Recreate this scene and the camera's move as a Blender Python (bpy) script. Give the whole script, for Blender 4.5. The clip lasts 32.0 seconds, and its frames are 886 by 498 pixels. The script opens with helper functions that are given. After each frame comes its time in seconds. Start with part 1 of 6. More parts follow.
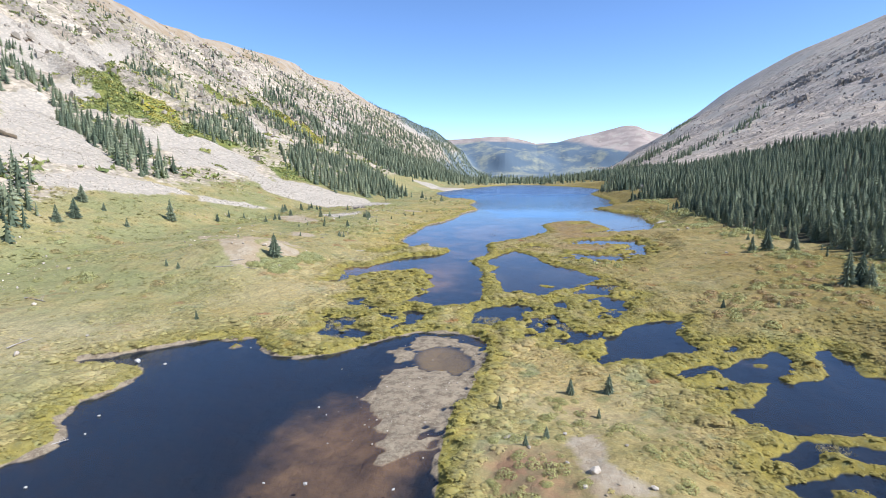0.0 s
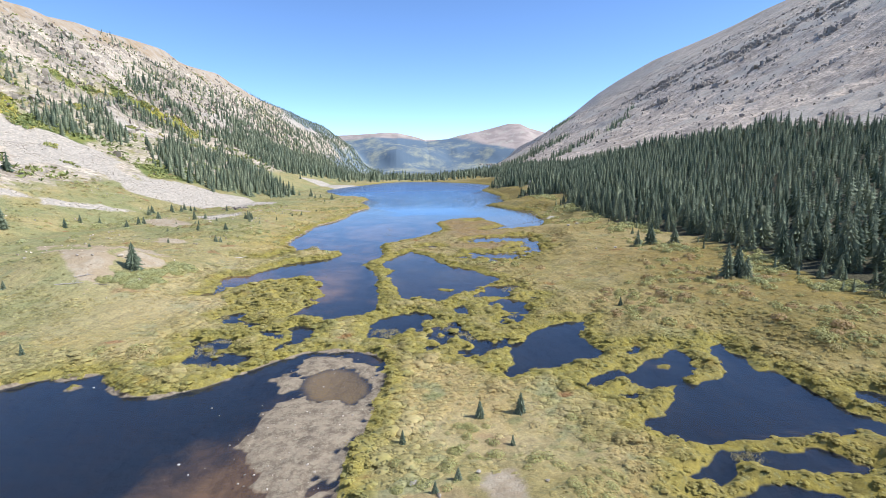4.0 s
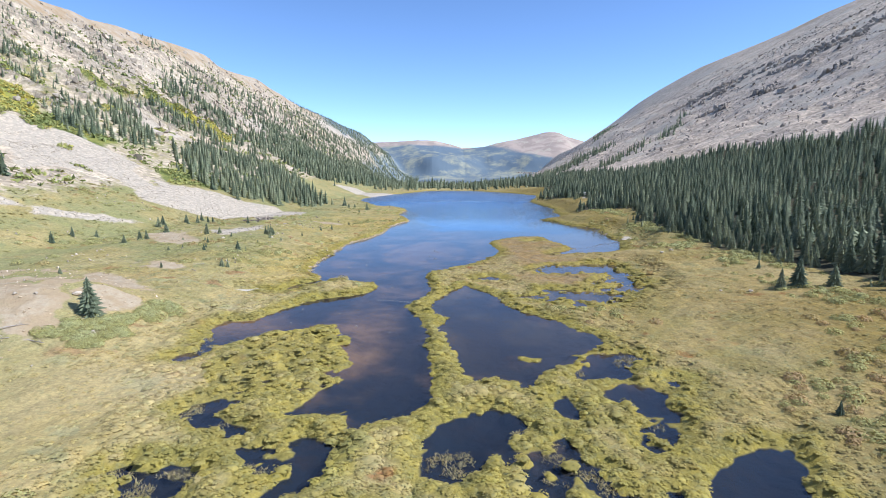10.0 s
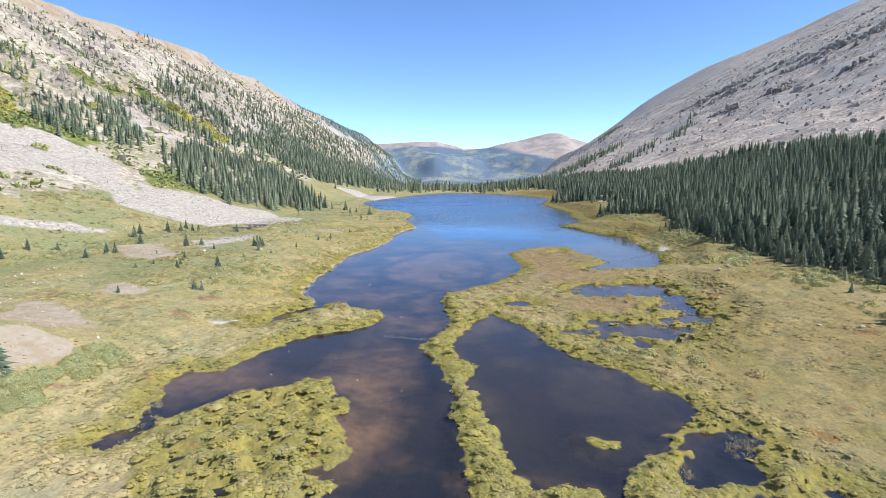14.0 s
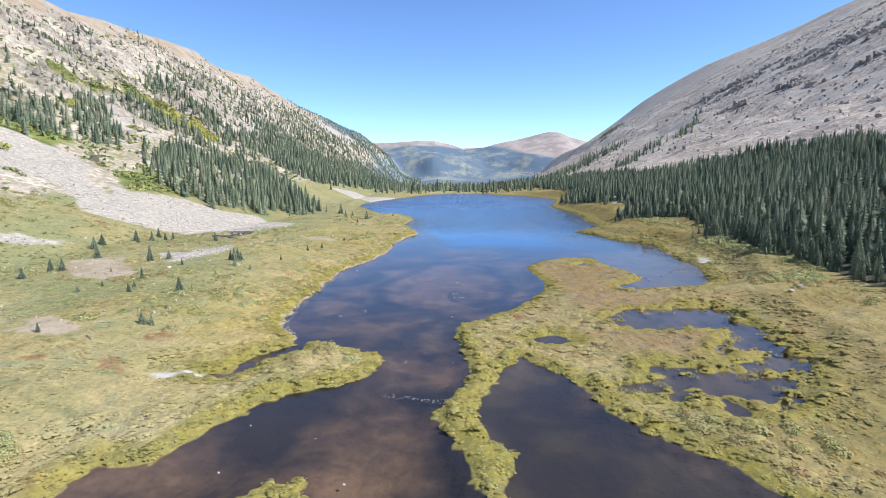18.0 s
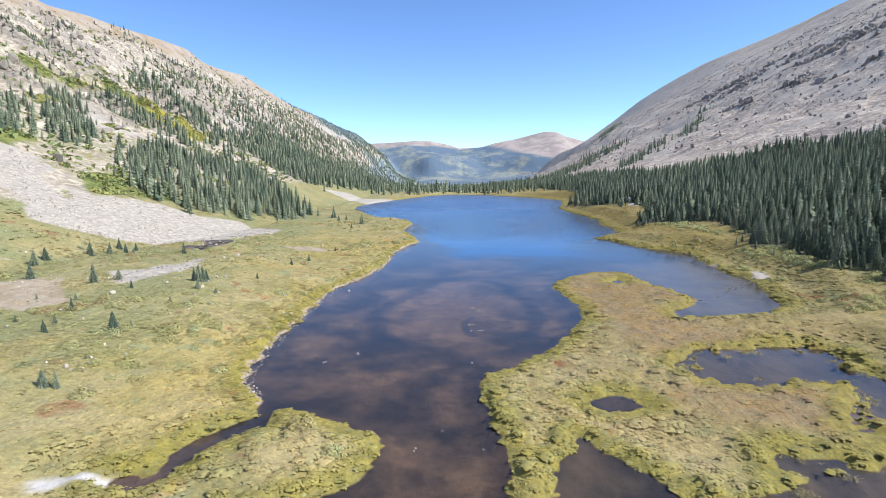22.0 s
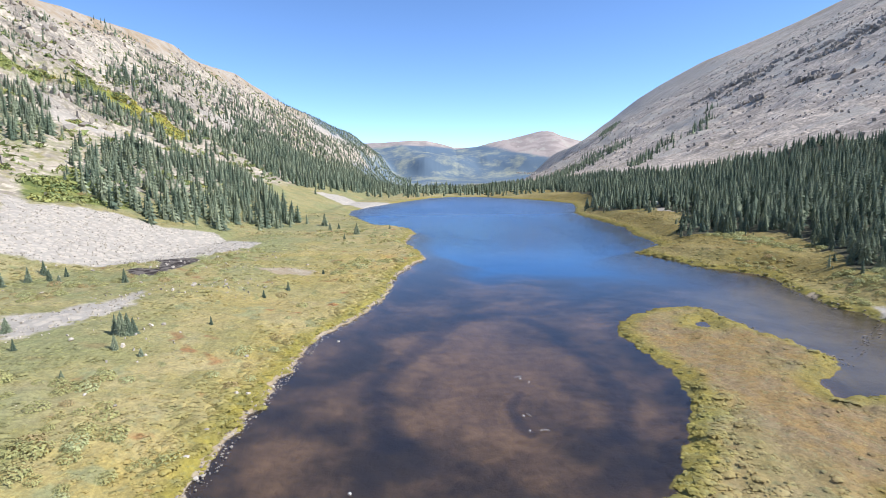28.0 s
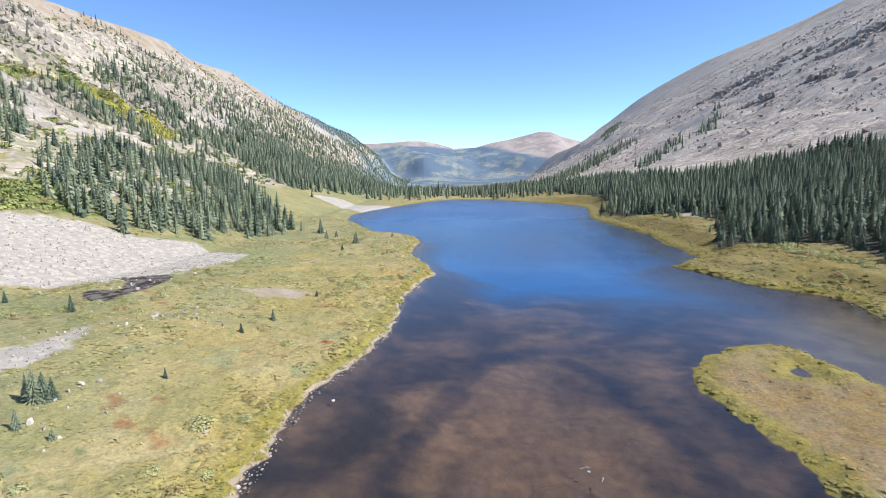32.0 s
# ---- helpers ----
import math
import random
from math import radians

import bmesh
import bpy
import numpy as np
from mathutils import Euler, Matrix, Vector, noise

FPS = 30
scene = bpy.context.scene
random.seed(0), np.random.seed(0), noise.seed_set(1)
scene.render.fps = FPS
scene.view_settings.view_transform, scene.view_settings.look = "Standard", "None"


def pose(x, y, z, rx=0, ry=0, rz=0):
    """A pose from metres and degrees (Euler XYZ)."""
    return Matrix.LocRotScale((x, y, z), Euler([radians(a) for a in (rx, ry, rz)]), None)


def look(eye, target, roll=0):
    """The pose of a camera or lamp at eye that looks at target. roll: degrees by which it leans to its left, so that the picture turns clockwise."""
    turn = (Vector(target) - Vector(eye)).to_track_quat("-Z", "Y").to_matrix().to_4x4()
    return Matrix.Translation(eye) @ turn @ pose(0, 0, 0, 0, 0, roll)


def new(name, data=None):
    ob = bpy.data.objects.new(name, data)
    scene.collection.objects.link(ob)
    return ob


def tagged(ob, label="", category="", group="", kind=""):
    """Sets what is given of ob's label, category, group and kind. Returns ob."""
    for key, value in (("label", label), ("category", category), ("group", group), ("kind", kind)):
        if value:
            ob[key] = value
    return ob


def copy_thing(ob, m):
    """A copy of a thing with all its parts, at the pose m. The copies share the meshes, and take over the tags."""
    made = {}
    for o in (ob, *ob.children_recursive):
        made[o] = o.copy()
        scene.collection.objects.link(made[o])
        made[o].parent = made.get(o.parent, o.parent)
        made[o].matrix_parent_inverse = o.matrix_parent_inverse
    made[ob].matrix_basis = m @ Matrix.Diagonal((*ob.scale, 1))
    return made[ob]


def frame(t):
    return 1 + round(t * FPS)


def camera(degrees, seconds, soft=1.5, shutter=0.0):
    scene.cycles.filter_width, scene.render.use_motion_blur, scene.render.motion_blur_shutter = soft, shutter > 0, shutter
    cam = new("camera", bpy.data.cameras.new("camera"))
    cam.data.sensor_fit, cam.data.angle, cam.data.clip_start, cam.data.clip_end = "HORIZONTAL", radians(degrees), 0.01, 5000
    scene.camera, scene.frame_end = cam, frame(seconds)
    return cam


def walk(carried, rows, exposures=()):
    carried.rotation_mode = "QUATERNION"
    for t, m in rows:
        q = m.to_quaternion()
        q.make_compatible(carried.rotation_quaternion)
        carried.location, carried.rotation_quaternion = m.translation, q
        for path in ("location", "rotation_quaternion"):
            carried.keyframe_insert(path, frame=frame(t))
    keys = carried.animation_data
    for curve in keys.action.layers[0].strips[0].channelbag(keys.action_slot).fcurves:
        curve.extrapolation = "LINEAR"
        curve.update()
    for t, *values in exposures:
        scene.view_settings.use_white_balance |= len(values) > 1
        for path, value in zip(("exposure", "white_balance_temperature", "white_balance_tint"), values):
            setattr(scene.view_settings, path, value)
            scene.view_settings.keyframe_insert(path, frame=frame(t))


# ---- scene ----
cam = camera(79.61, 32.0, soft=0.65)
PATH = [
    (0, (0.00, 0.00, 18.00), (-2.841, 19.530, 14.756), -0.78),
    (0.5, (-0.03, -0.03, 18.05), (-1.096, 19.672, 14.779), -0.70),
    (1, (-0.14, 0.02, 18.07), (0.115, 19.745, 14.767), -0.67),
    (1.5, (-0.13, 0.31, 18.11), (0.603, 20.022, 14.784), -0.77),
    (2, (-0.16, 0.87, 18.09), (0.814, 20.566, 14.745), -0.78),
    (2.5, (-0.09, 1.74, 18.08), (1.068, 21.420, 14.729), -0.76),
    (4.5, (-0.61, 7.12, 18.06), (0.456, 26.793, 14.622), -0.61),
    (5, (-0.92, 9.16, 17.94), (0.008, 28.850, 14.551), -0.42),
    (6, (-1.50, 13.68, 17.88), (-0.865, 33.398, 14.583), -0.20),
    (7, (-2.16, 17.69, 17.94), (-1.781, 37.418, 14.683), 0.07),
    (8, (-2.82, 21.48, 17.86), (-2.640, 41.219, 14.662), 0.19),
    (9, (-3.40, 25.55, 17.68), (-3.398, 45.295, 14.519), -0.10),
    (10, (-3.74, 29.10, 17.93), (-3.866, 48.846, 14.790), -0.02),
    (11, (-4.32, 32.42, 18.07), (-4.505, 52.168, 14.931), -0.17),
    (12, (-4.94, 36.16, 18.05), (-5.143, 55.913, 14.940), -0.11),
    (13, (-5.61, 40.17, 17.89), (-5.819, 59.928, 14.803), -0.11),
    (14.5, (-6.33, 45.75, 17.94), (-6.524, 65.503, 14.848), -0.10),
    (16.5, (-7.10, 53.08, 18.00), (-7.277, 72.835, 14.899), -0.25),
    (18, (-7.90, 58.69, 18.01), (-8.044, 78.442, 14.896), -0.29),
    (19, (-8.47, 62.40, 18.05), (-8.574, 82.155, 14.922), -0.26),
    (20, (-8.88, 66.40, 17.98), (-8.961, 86.152, 14.872), -0.33),
    (21, (-9.29, 70.36, 17.93), (-9.353, 90.114, 14.820), -0.49),
    (22, (-9.82, 74.28, 17.80), (-9.837, 94.040, 14.689), -0.49),
    (23, (-10.36, 78.11, 17.73), (-10.338, 97.869, 14.622), -0.43),
    (24.5, (-11.22, 82.94, 17.70), (-11.144, 102.698, 14.586), -0.51),
    (25.5, (-11.71, 86.55, 17.76), (-11.594, 106.306, 14.638), -0.51),
    (27.5, (-12.71, 94.04, 18.04), (-12.554, 113.791, 14.911), -0.57),
    (28, (-12.98, 95.91, 18.04), (-12.821, 115.659, 14.921), -0.61),
    (29, (-13.58, 99.67, 18.12), (-13.392, 119.421, 14.988), -0.56),
    (30, (-14.03, 103.02, 18.11), (-13.841, 122.778, 14.988), -0.60),
    (31, (-14.58, 106.37, 18.26), (-14.373, 126.123, 15.147), -0.61),
    (32, (-15.11, 109.37, 18.29), (-14.907, 129.127, 15.193), -0.60),
]
walk(cam, [(t, look(eye, target, roll)) for t, eye, target, roll in PATH], [(0, 0.35, 5850, 10), (32, 0.35, 5850, 10)])
# ---- world ----
SUN_AZ, SUN_EL = 104.0, 46.0            # degrees clockwise from +y; height over the horizon
world = bpy.data.worlds.new("sky")
scene.world = world
world.use_nodes = True
wn = world.node_tree.nodes
sky = wn.new("ShaderNodeTexSky")
sky.sky_type = "NISHITA"
sky.sun_disc = False
sky.sun_elevation = radians(SUN_EL)
sky.sun_rotation = radians(SUN_AZ)
sky.altitude = 3200
sky.air_density = 0.85
sky.dust_density = 0.6
sky.ozone_density = 2.0
tint = wn.new("ShaderNodeVectorMath")
tint.operation = "MULTIPLY"
tint.inputs[1].default_value = (0.875, 0.935, 1.0)
world.node_tree.links.new(sky.outputs[0], tint.inputs[0])
world.node_tree.links.new(tint.outputs[0], wn["Background"].inputs[0])
wn["Background"].inputs[1].default_value = 0.18
sun_data = bpy.data.lights.new("sun", "SUN")
sun_data.energy = 4.5
sun_data.angle = radians(0.53)
sun_data.color = (1.0, 0.955, 0.89)
sun = new("sun", sun_data)
sun.matrix_world = look((math.sin(radians(SUN_AZ)) * 100, math.cos(radians(SUN_AZ)) * 100, 100 * math.tan(radians(SUN_EL))), (0, 0, 0))

# ---- plan of the water, metres ----
LAKE_WEST = [(-30.9, 361.0), (-42.2, 333.6), (-48.1, 310.8), (-46.2, 293.4), (-32.6, 256.7), (-25.8, 253.0), (-20.8, 246.9), (-19.2, 235.5), (-20.9, 222.0), (-15.2, 198.3), (-17.4, 193.0), (-20.0, 181.5), (-20.6, 167.3), (-22.7, 158.0), (-25.8, 149.8), (-27.1, 130.0), (-26.9, 119.9), (-26.2, 116.0), (-24.6, 113.7), (-14.3, 107.3), (-13.8, 106.0), (-14.9, 102.0), (-22.3, 96.9), (-26.1, 88.8), (-29.1, 88.1), (-29.5, 85.2), (-27.2, 79.7), (-28.3, 76.8), (-23.2, 83.5), (-19.0, 85.7), (-17.6, 87.8), (-16.6, 87.3), (-13.5, 81.4), (-13.9, 79.3), (-12.2, 75.2), (-13.7, 72.5), (-12.6, 71.6), (-15.7, 65.0), (-10.5, 65.4), (-10.6, 62.6)]
LAKE_EAST = [(-9.5, 63.1), (-5.2, 66.2), (-4.9, 67.4), (-5.9, 84.9), (-8.9, 95.7), (-5.9, 102.3), (-7.1, 114.2), (-6.4, 117.4), (-1.3, 121.7), (2.9, 126.9), (1.2, 124.7), (6.7, 135.1), (7.2, 139.7), (6.0, 149.8), (6.7, 152.7), (9.3, 156.8), (13.2, 159.9), (18.1, 161.2), (20.1, 159.5), (21.4, 150.1), (23.4, 142.9), (22.6, 140.4), (18.1, 136.7), (17.5, 134.1), (24.0, 134.6), (29.2, 136.0), (32.6, 139.1), (37.1, 153.1), (37.6, 156.7), (36.3, 159.6), (36.7, 167.5), (39.2, 178.0), (36.4, 182.7), (33.0, 185.4), (27.2, 202.6), (35.5, 211.2), (37.0, 220.0), (36.7, 230.4), (39.5, 242.4), (36.8, 283.3), (37.9, 294.5), (44.0, 315.0), (48.5, 340.6), (37.2, 366.7), (22.2, 385.9), (10.7, 395.8), (-5.1, 398.8), (-17.9, 390.6)]
CREEK = [(-23.4, 112.8), (-23.5, 109.9), (-25.0, 107.4), (-26.1, 106.3), (-26.5, 105.0), (-26.4, 103.4), (-26.9, 102.5), (-28.8, 102.3), (-28.6, 102.0), (-26.6, 102.1), (-26.1, 103.2), (-26.0, 104.6), (-25.7, 105.7), (-24.5, 106.6), (-22.8, 108.5), (-22.5, 111.6)]
POND_WEDGE = [(-0.8, 107.0), (-2.5, 104.1), (-4.1, 99.8), (-5.6, 96.9), (-5.4, 94.0), (-4.6, 91.0), (-3.8, 89.3), (-4.4, 85.6), (-3.8, 83.0), (-3.5, 79.8), (-2.7, 78.0), (-2.3, 73.7), (-1.3, 71.5), (0.5, 71.5), (2.0, 71.1), (2.4, 69.2), (4.8, 72.9), (6.0, 74.4), (7.8, 76.0), (9.2, 77.8), (11.3, 79.6), (12.3, 81.9), (12.0, 83.7), (10.4, 85.3), (9.1, 88.3), (7.1, 90.3), (5.6, 92.5), (4.6, 94.4), (3.6, 96.6), (2.6, 101.5), (0.9, 103.6)]
POND_SMALL = [(1.0, 112.0), (2.0, 112.7), (3.3, 113.4), (4.6, 112.7), (4.8, 111.3), (3.6, 110.8), (2.0, 110.8)]
POND_TIP = [(15.7, 153.8), (17.9, 155.3), (18.4, 154.1), (16.8, 152.1), (15.3, 152.5)]
MARSH_UPPER = [(11.0, 119.4), (14.8, 122.9), (19.0, 123.5), (25.9, 123.9), (26.4, 121.2), (25.6, 118.1), (26.0, 116.2), (26.7, 114.4), (26.2, 111.1), (25.3, 108.2), (25.8, 106.9), (24.5, 104.2), (21.7, 101.9), (20.7, 102.4), (20.1, 102.9), (18.1, 101.9), (17.5, 102.9), (17.7, 104.3), (20.5, 105.0), (22.5, 108.3), (19.3, 107.7), (18.2, 107.7), (21.5, 112.1), (21.5, 114.6), (21.0, 115.8), (15.4, 115.2), (13.8, 115.5), (11.8, 116.5)]
MARSH_LOWER = [(10.9, 104.8), (12.6, 105.2), (12.7, 103.4), (14.9, 103.4), (16.5, 102.8), (17.9, 102.3), (21.0, 102.3), (21.4, 100.1), (19.0, 97.3), (17.7, 97.3), (17.5, 95.3), (16.6, 95.3), (16.8, 97.3), (15.8, 97.6), (14.3, 98.5), (13.1, 98.5), (12.6, 99.0), (10.9, 98.2), (9.9, 97.7), (9.3, 99.0), (7.6, 99.0), (5.4, 98.5), (4.9, 99.2), (6.8, 100.2), (9.0, 100.8)]
POND_STRIP = [(13.5, 97.3), (14.3, 96.2), (14.2, 94.8), (13.1, 94.8), (12.8, 95.9)]
POND_FAN = [(7.3, 46.9), (7.9, 48.9), (8.8, 51.8), (9.6, 54.3), (10.9, 56.4), (12.4, 58.1), (14.2, 59.7), (16.2, 60.4), (18.2, 60.6), (17.5, 58.3), (16.4, 57.2), (16.3, 55.7), (16.8, 54.8), (16.9, 53.1), (17.0, 51.8), (16.3, 50.4), (15.4, 49.8), (14.1, 49.4), (12.7, 48.6), (11.7, 47.6), (10.7, 48.2), (9.3, 47.8), (8.0, 47.1)]
CHANNEL_FAN = [(13.2, 44.7), (14.6, 46.1), (15.8, 46.8), (17.5, 48.0), (17.5, 47.3), (15.8, 45.7), (14.3, 44.8), (13.3, 44.3)]
POND_ISLET = [(17.2, 45.8), (18.3, 47.4), (20.0, 49.0), (22.2, 50.5), (24.0, 51.9), (24.4, 51.0), (24.1, 49.6), (23.4, 47.9), (23.5, 46.9), (22.8, 45.9), (21.4, 45.3), (20.5, 44.5), (19.2, 43.7), (18.2, 43.3), (17.6, 44.1), (17.1, 44.8)]
PUDDLE_A = [(15.1, 41.9), (16.4, 42.9), (16.9, 42.5), (15.9, 41.4)]
POND_RIGHT = [(14.7, 37.4), (15.2, 38.2), (16.3, 38.9), (17.6, 39.8), (18.7, 41.2), (19.0, 42.3), (20.3, 43.7), (21.8, 44.2), (23.6, 44.7), (24.9, 44.9), (25.8, 45.6), (26.1, 47.0), (26.3, 48.6), (26.7, 50.2), (27.8, 52.1), (29.1, 52.6), (28.4, 50.3), (29.0, 49.6), (28.3, 47.5), (28.2, 46.0), (29.8, 45.9), (29.6, 43.9), (29.8, 42.6), (29.9, 41.1), (30.0, 39.6), (30.4, 38.3), (30.9, 37.2), (31.3, 36.1), (31.2, 34.6), (30.8, 33.3), (31.0, 32.5), (30.3, 31.8), (29.8, 32.8), (29.8, 34.7), (29.1, 36.0), (27.5, 35.6), (26.4, 35.5), (25.9, 36.3), (24.2, 35.7), (22.9, 35.4), (21.6, 35.2), (20.4, 35.7), (18.1, 35.3), (16.9, 35.8), (15.7, 36.4)]
POND_LOW_C = [(15.2, 32.0), (16.3, 32.8), (17.2, 33.5), (18.6, 34.3), (20.1, 34.4), (21.6, 34.3), (23.6, 34.1), (25.0, 33.8), (25.3, 33.1), (25.0, 32.2), (25.7, 32.2), (25.1, 31.4), (24.2, 31.4), (23.6, 31.8), (22.6, 31.5), (21.8, 32.0), (20.6, 32.0), (20.1, 32.4), (19.6, 33.1), (18.7, 33.3), (17.7, 32.2), (16.5, 30.9), (16.0, 31.0), (15.9, 31.6)]
POND_LOW_D = [(14.2, 29.8), (15.3, 29.6), (17.0, 30.2), (18.8, 30.9), (20.0, 31.1), (20.8, 30.5), (21.4, 29.8), (22.1, 30.0), (21.3, 29.4), (20.1, 29.2), (19.4, 28.8), (18.8, 28.6), (18.7, 29.5), (18.1, 29.6), (16.9, 29.3), (16.1, 28.3), (16.0, 27.4), (15.6, 27.7), (15.1, 28.3), (14.6, 28.9)]
POND_MID = [(-5.4, 60.7), (-5.0, 62.4), (-4.4, 63.6), (-3.2, 64.4), (-1.8, 65.4), (-0.4, 66.2), (0.9, 65.6), (1.7, 64.3), (1.8, 63.2), (0.8, 62.4), (0.2, 61.5), (0.4, 60.1), (-0.2, 58.7), (-0.6, 60.1), (-1.2, 59.3), (-1.5, 58.0), (-2.3, 57.6), (-2.8, 56.9), (-3.6, 56.6), (-4.3, 57.0), (-4.9, 57.8), (-5.2, 59.2)]
POND_MID_B = [(0.4, 53.5), (0.8, 56.2), (1.4, 58.3), (1.9, 59.5), (3.1, 60.3), (4.0, 61.9), (4.3, 60.8), (4.4, 59.3), (5.0, 58.5), (5.7, 57.7), (5.8, 56.5), (5.2, 56.0), (4.7, 57.0), (4.0, 58.0), (3.6, 58.4), (3.1, 57.2), (2.5, 55.4), (2.0, 56.0), (2.6, 57.5), (2.0, 57.8), (1.2, 56.0), (1.0, 54.0)]
PUDDLE_B = [(4.5, 67.5), (5.6, 67.9), (5.8, 66.0), (5.9, 64.6), (5.1, 65.0), (4.6, 66.0)]
POND_MID_C = [(3.6, 51.2), (3.9, 53.2), (4.8, 54.7), (5.7, 55.4), (6.8, 55.2), (8.2, 55.6), (9.2, 55.4), (8.9, 54.2), (8.0, 54.1), (7.4, 53.6), (6.7, 52.5), (6.1, 51.4), (4.7, 50.7)]
POND_MID_D = [(7.6, 71.9), (8.6, 75.4), (10.2, 77.6), (11.8, 78.1), (13.4, 77.7), (14.3, 76.5), (12.8, 75.4), (11.9, 74.2), (11.6, 72.3), (10.4, 72.3), (9.9, 73.2), (8.8, 71.9)]
POND_MID_E = [(8.5, 68.2), (10.1, 70.4), (11.5, 70.6), (12.7, 70.0), (13.9, 68.9), (13.1, 67.9), (12.4, 66.5), (13.0, 65.9), (13.8, 65.6), (13.1, 64.3), (11.6, 64.1), (10.7, 64.6), (10.3, 66.2), (9.5, 67.1)]
POND_NEAR = [(-27.0, 14.6), (-29.6, 18.2), (-30.6, 21.6), (-31.1, 25.6), (-30.1, 26.8), (-29.8, 28.2), (-30.9, 30.0), (-32.4, 31.0), (-32.7, 32.2), (-33.3, 34.5), (-32.3, 36.2), (-32.3, 38.8), (-32.3, 40.3), (-33.8, 41.4), (-39.7, 41.3), (-40.7, 42.1), (-38.3, 43.5), (-36.3, 45.6), (-33.6, 47.8), (-30.9, 49.5), (-27.5, 50.2), (-25.7, 47.5), (-23.2, 45.4), (-20.2, 45.0), (-17.4, 46.3), (-15.3, 48.6), (-13.1, 51.4), (-10.6, 53.5), (-7.0, 53.8), (-3.9, 52.3), (-3.3, 50.3), (-3.4, 46.1), (-3.9, 44.0), (-3.6, 40.0), (-4.8, 36.8), (-5.2, 33.4), (-5.0, 30.5), (-4.8, 27.5), (-4.8, 25.8), (-4.1, 21.5), (-5.2, 17.8), (-7.6, 15.9), (-9.4, 12.4), (-12.6, 11.6), (-15.0, 9.6), (-18.8, 10.2), (-21.4, 12.6), (-24.2, 12.4)]
MUD_BAR = [(-10.8, 52.7), (-9.4, 52.9), (-7.6, 52.2), (-5.8, 51.4), (-4.1, 49.7), (-2.9, 47.0), (-3.3, 45.1), (-3.6, 43.3), (-3.7, 41.1), (-4.0, 39.5), (-4.5, 37.7), (-5.1, 35.6), (-5.6, 33.8), (-6.2, 32.8), (-6.4, 32.3), (-5.4, 32.2), (-5.6, 31.3), (-6.2, 30.2), (-6.2, 29.1), (-6.9, 29.4), (-7.5, 28.9), (-8.1, 28.8), (-8.4, 29.5), (-8.5, 30.7), (-9.1, 31.0), (-9.3, 32.3), (-9.8, 33.0), (-9.3, 34.1), (-10.9, 35.7), (-12.0, 37.4), (-11.6, 39.2), (-11.4, 40.6), (-11.5, 42.8), (-10.2, 43.6), (-9.2, 44.3), (-9.2, 45.6), (-10.3, 46.0), (-10.8, 45.1), (-11.4, 45.7), (-12.0, 47.1), (-12.7, 47.8), (-11.3, 48.4), (-9.6, 48.0), (-10.3, 49.3), (-10.2, 51.3)]
MUD_POOL = [(-9.5, 46.2), (-9.5, 48.0), (-8.3, 49.5), (-6.7, 49.6), (-5.3, 48.6), (-4.3, 46.4), (-4.0, 44.7), (-4.6, 43.3), (-5.4, 42.5), (-6.2, 43.5), (-7.4, 43.2), (-8.6, 43.9)]
SWAMP_A = [(-23.2, 58.0), (-21.8, 58.1), (-20.3, 58.6), (-19.7, 58.1), (-18.4, 57.9), (-18.9, 57.2), (-18.8, 56.2), (-19.2, 55.3), (-18.9, 54.1), (-18.3, 53.7), (-17.7, 53.8), (-17.3, 53.1), (-16.3, 53.1), (-15.6, 52.8), (-16.1, 51.8), (-16.2, 50.7), (-17.8, 50.5), (-20.7, 51.1), (-21.8, 51.6), (-21.3, 52.4), (-21.0, 53.5), (-20.6, 54.3), (-21.5, 55.6), (-22.2, 56.9)]
SWAMP_B = [(-14.6, 54.3), (-14.0, 55.0), (-13.6, 55.6), (-13.1, 56.3), (-12.7, 57.3), (-12.8, 59.1), (-13.6, 61.1), (-13.0, 61.9), (-11.9, 61.4), (-10.7, 61.0), (-10.6, 59.3), (-10.9, 58.1), (-11.6, 57.0), (-12.1, 56.0), (-12.7, 55.3), (-12.8, 54.4), (-13.4, 53.9)]
SWAMP_C = [(-22.8, 65.5), (-22.3, 66.7), (-21.4, 67.4), (-20.0, 67.7), (-19.8, 66.4), (-20.6, 65.7), (-20.9, 65.1), (-19.5, 63.9), (-18.4, 63.3), (-17.5, 62.3), (-18.1, 61.8), (-19.3, 62.7), (-20.8, 63.6), (-22.0, 64.2)]
SWAMP_D = [(-17.3, 61.1), (-16.5, 60.9), (-15.7, 60.2), (-14.9, 60.0), (-14.1, 59.1), (-14.2, 58.0), (-15.3, 58.7), (-16.1, 59.9)]
PUDDLE_C = [(19.4, 51.4), (20.7, 52.5), (20.0, 50.9), (19.1, 50.2)]
POND_EAST = [(33.6, 41.9), (34.4, 41.5), (34.4, 40.3), (35.8, 40.3), (37.6, 40.2), (39.1, 39.7), (37.1, 37.5), (35.4, 38.2), (34.2, 39.0), (32.8, 39.0), (32.1, 39.6)]
POND_LOW_E = [(18.2, 27.0), (19.1, 27.9), (20.6, 28.7), (21.8, 28.9), (22.1, 28.4), (22.8, 27.9), (23.8, 27.5), (25.1, 27.8), (26.4, 28.1), (28.1, 28.1), (25.3, 25.1), (24.1, 25.2), (24.4, 26.3), (23.6, 26.8), (22.1, 26.2), (21.2, 25.4), (20.3, 25.9), (19.2, 26.1), (18.2, 26.1)]
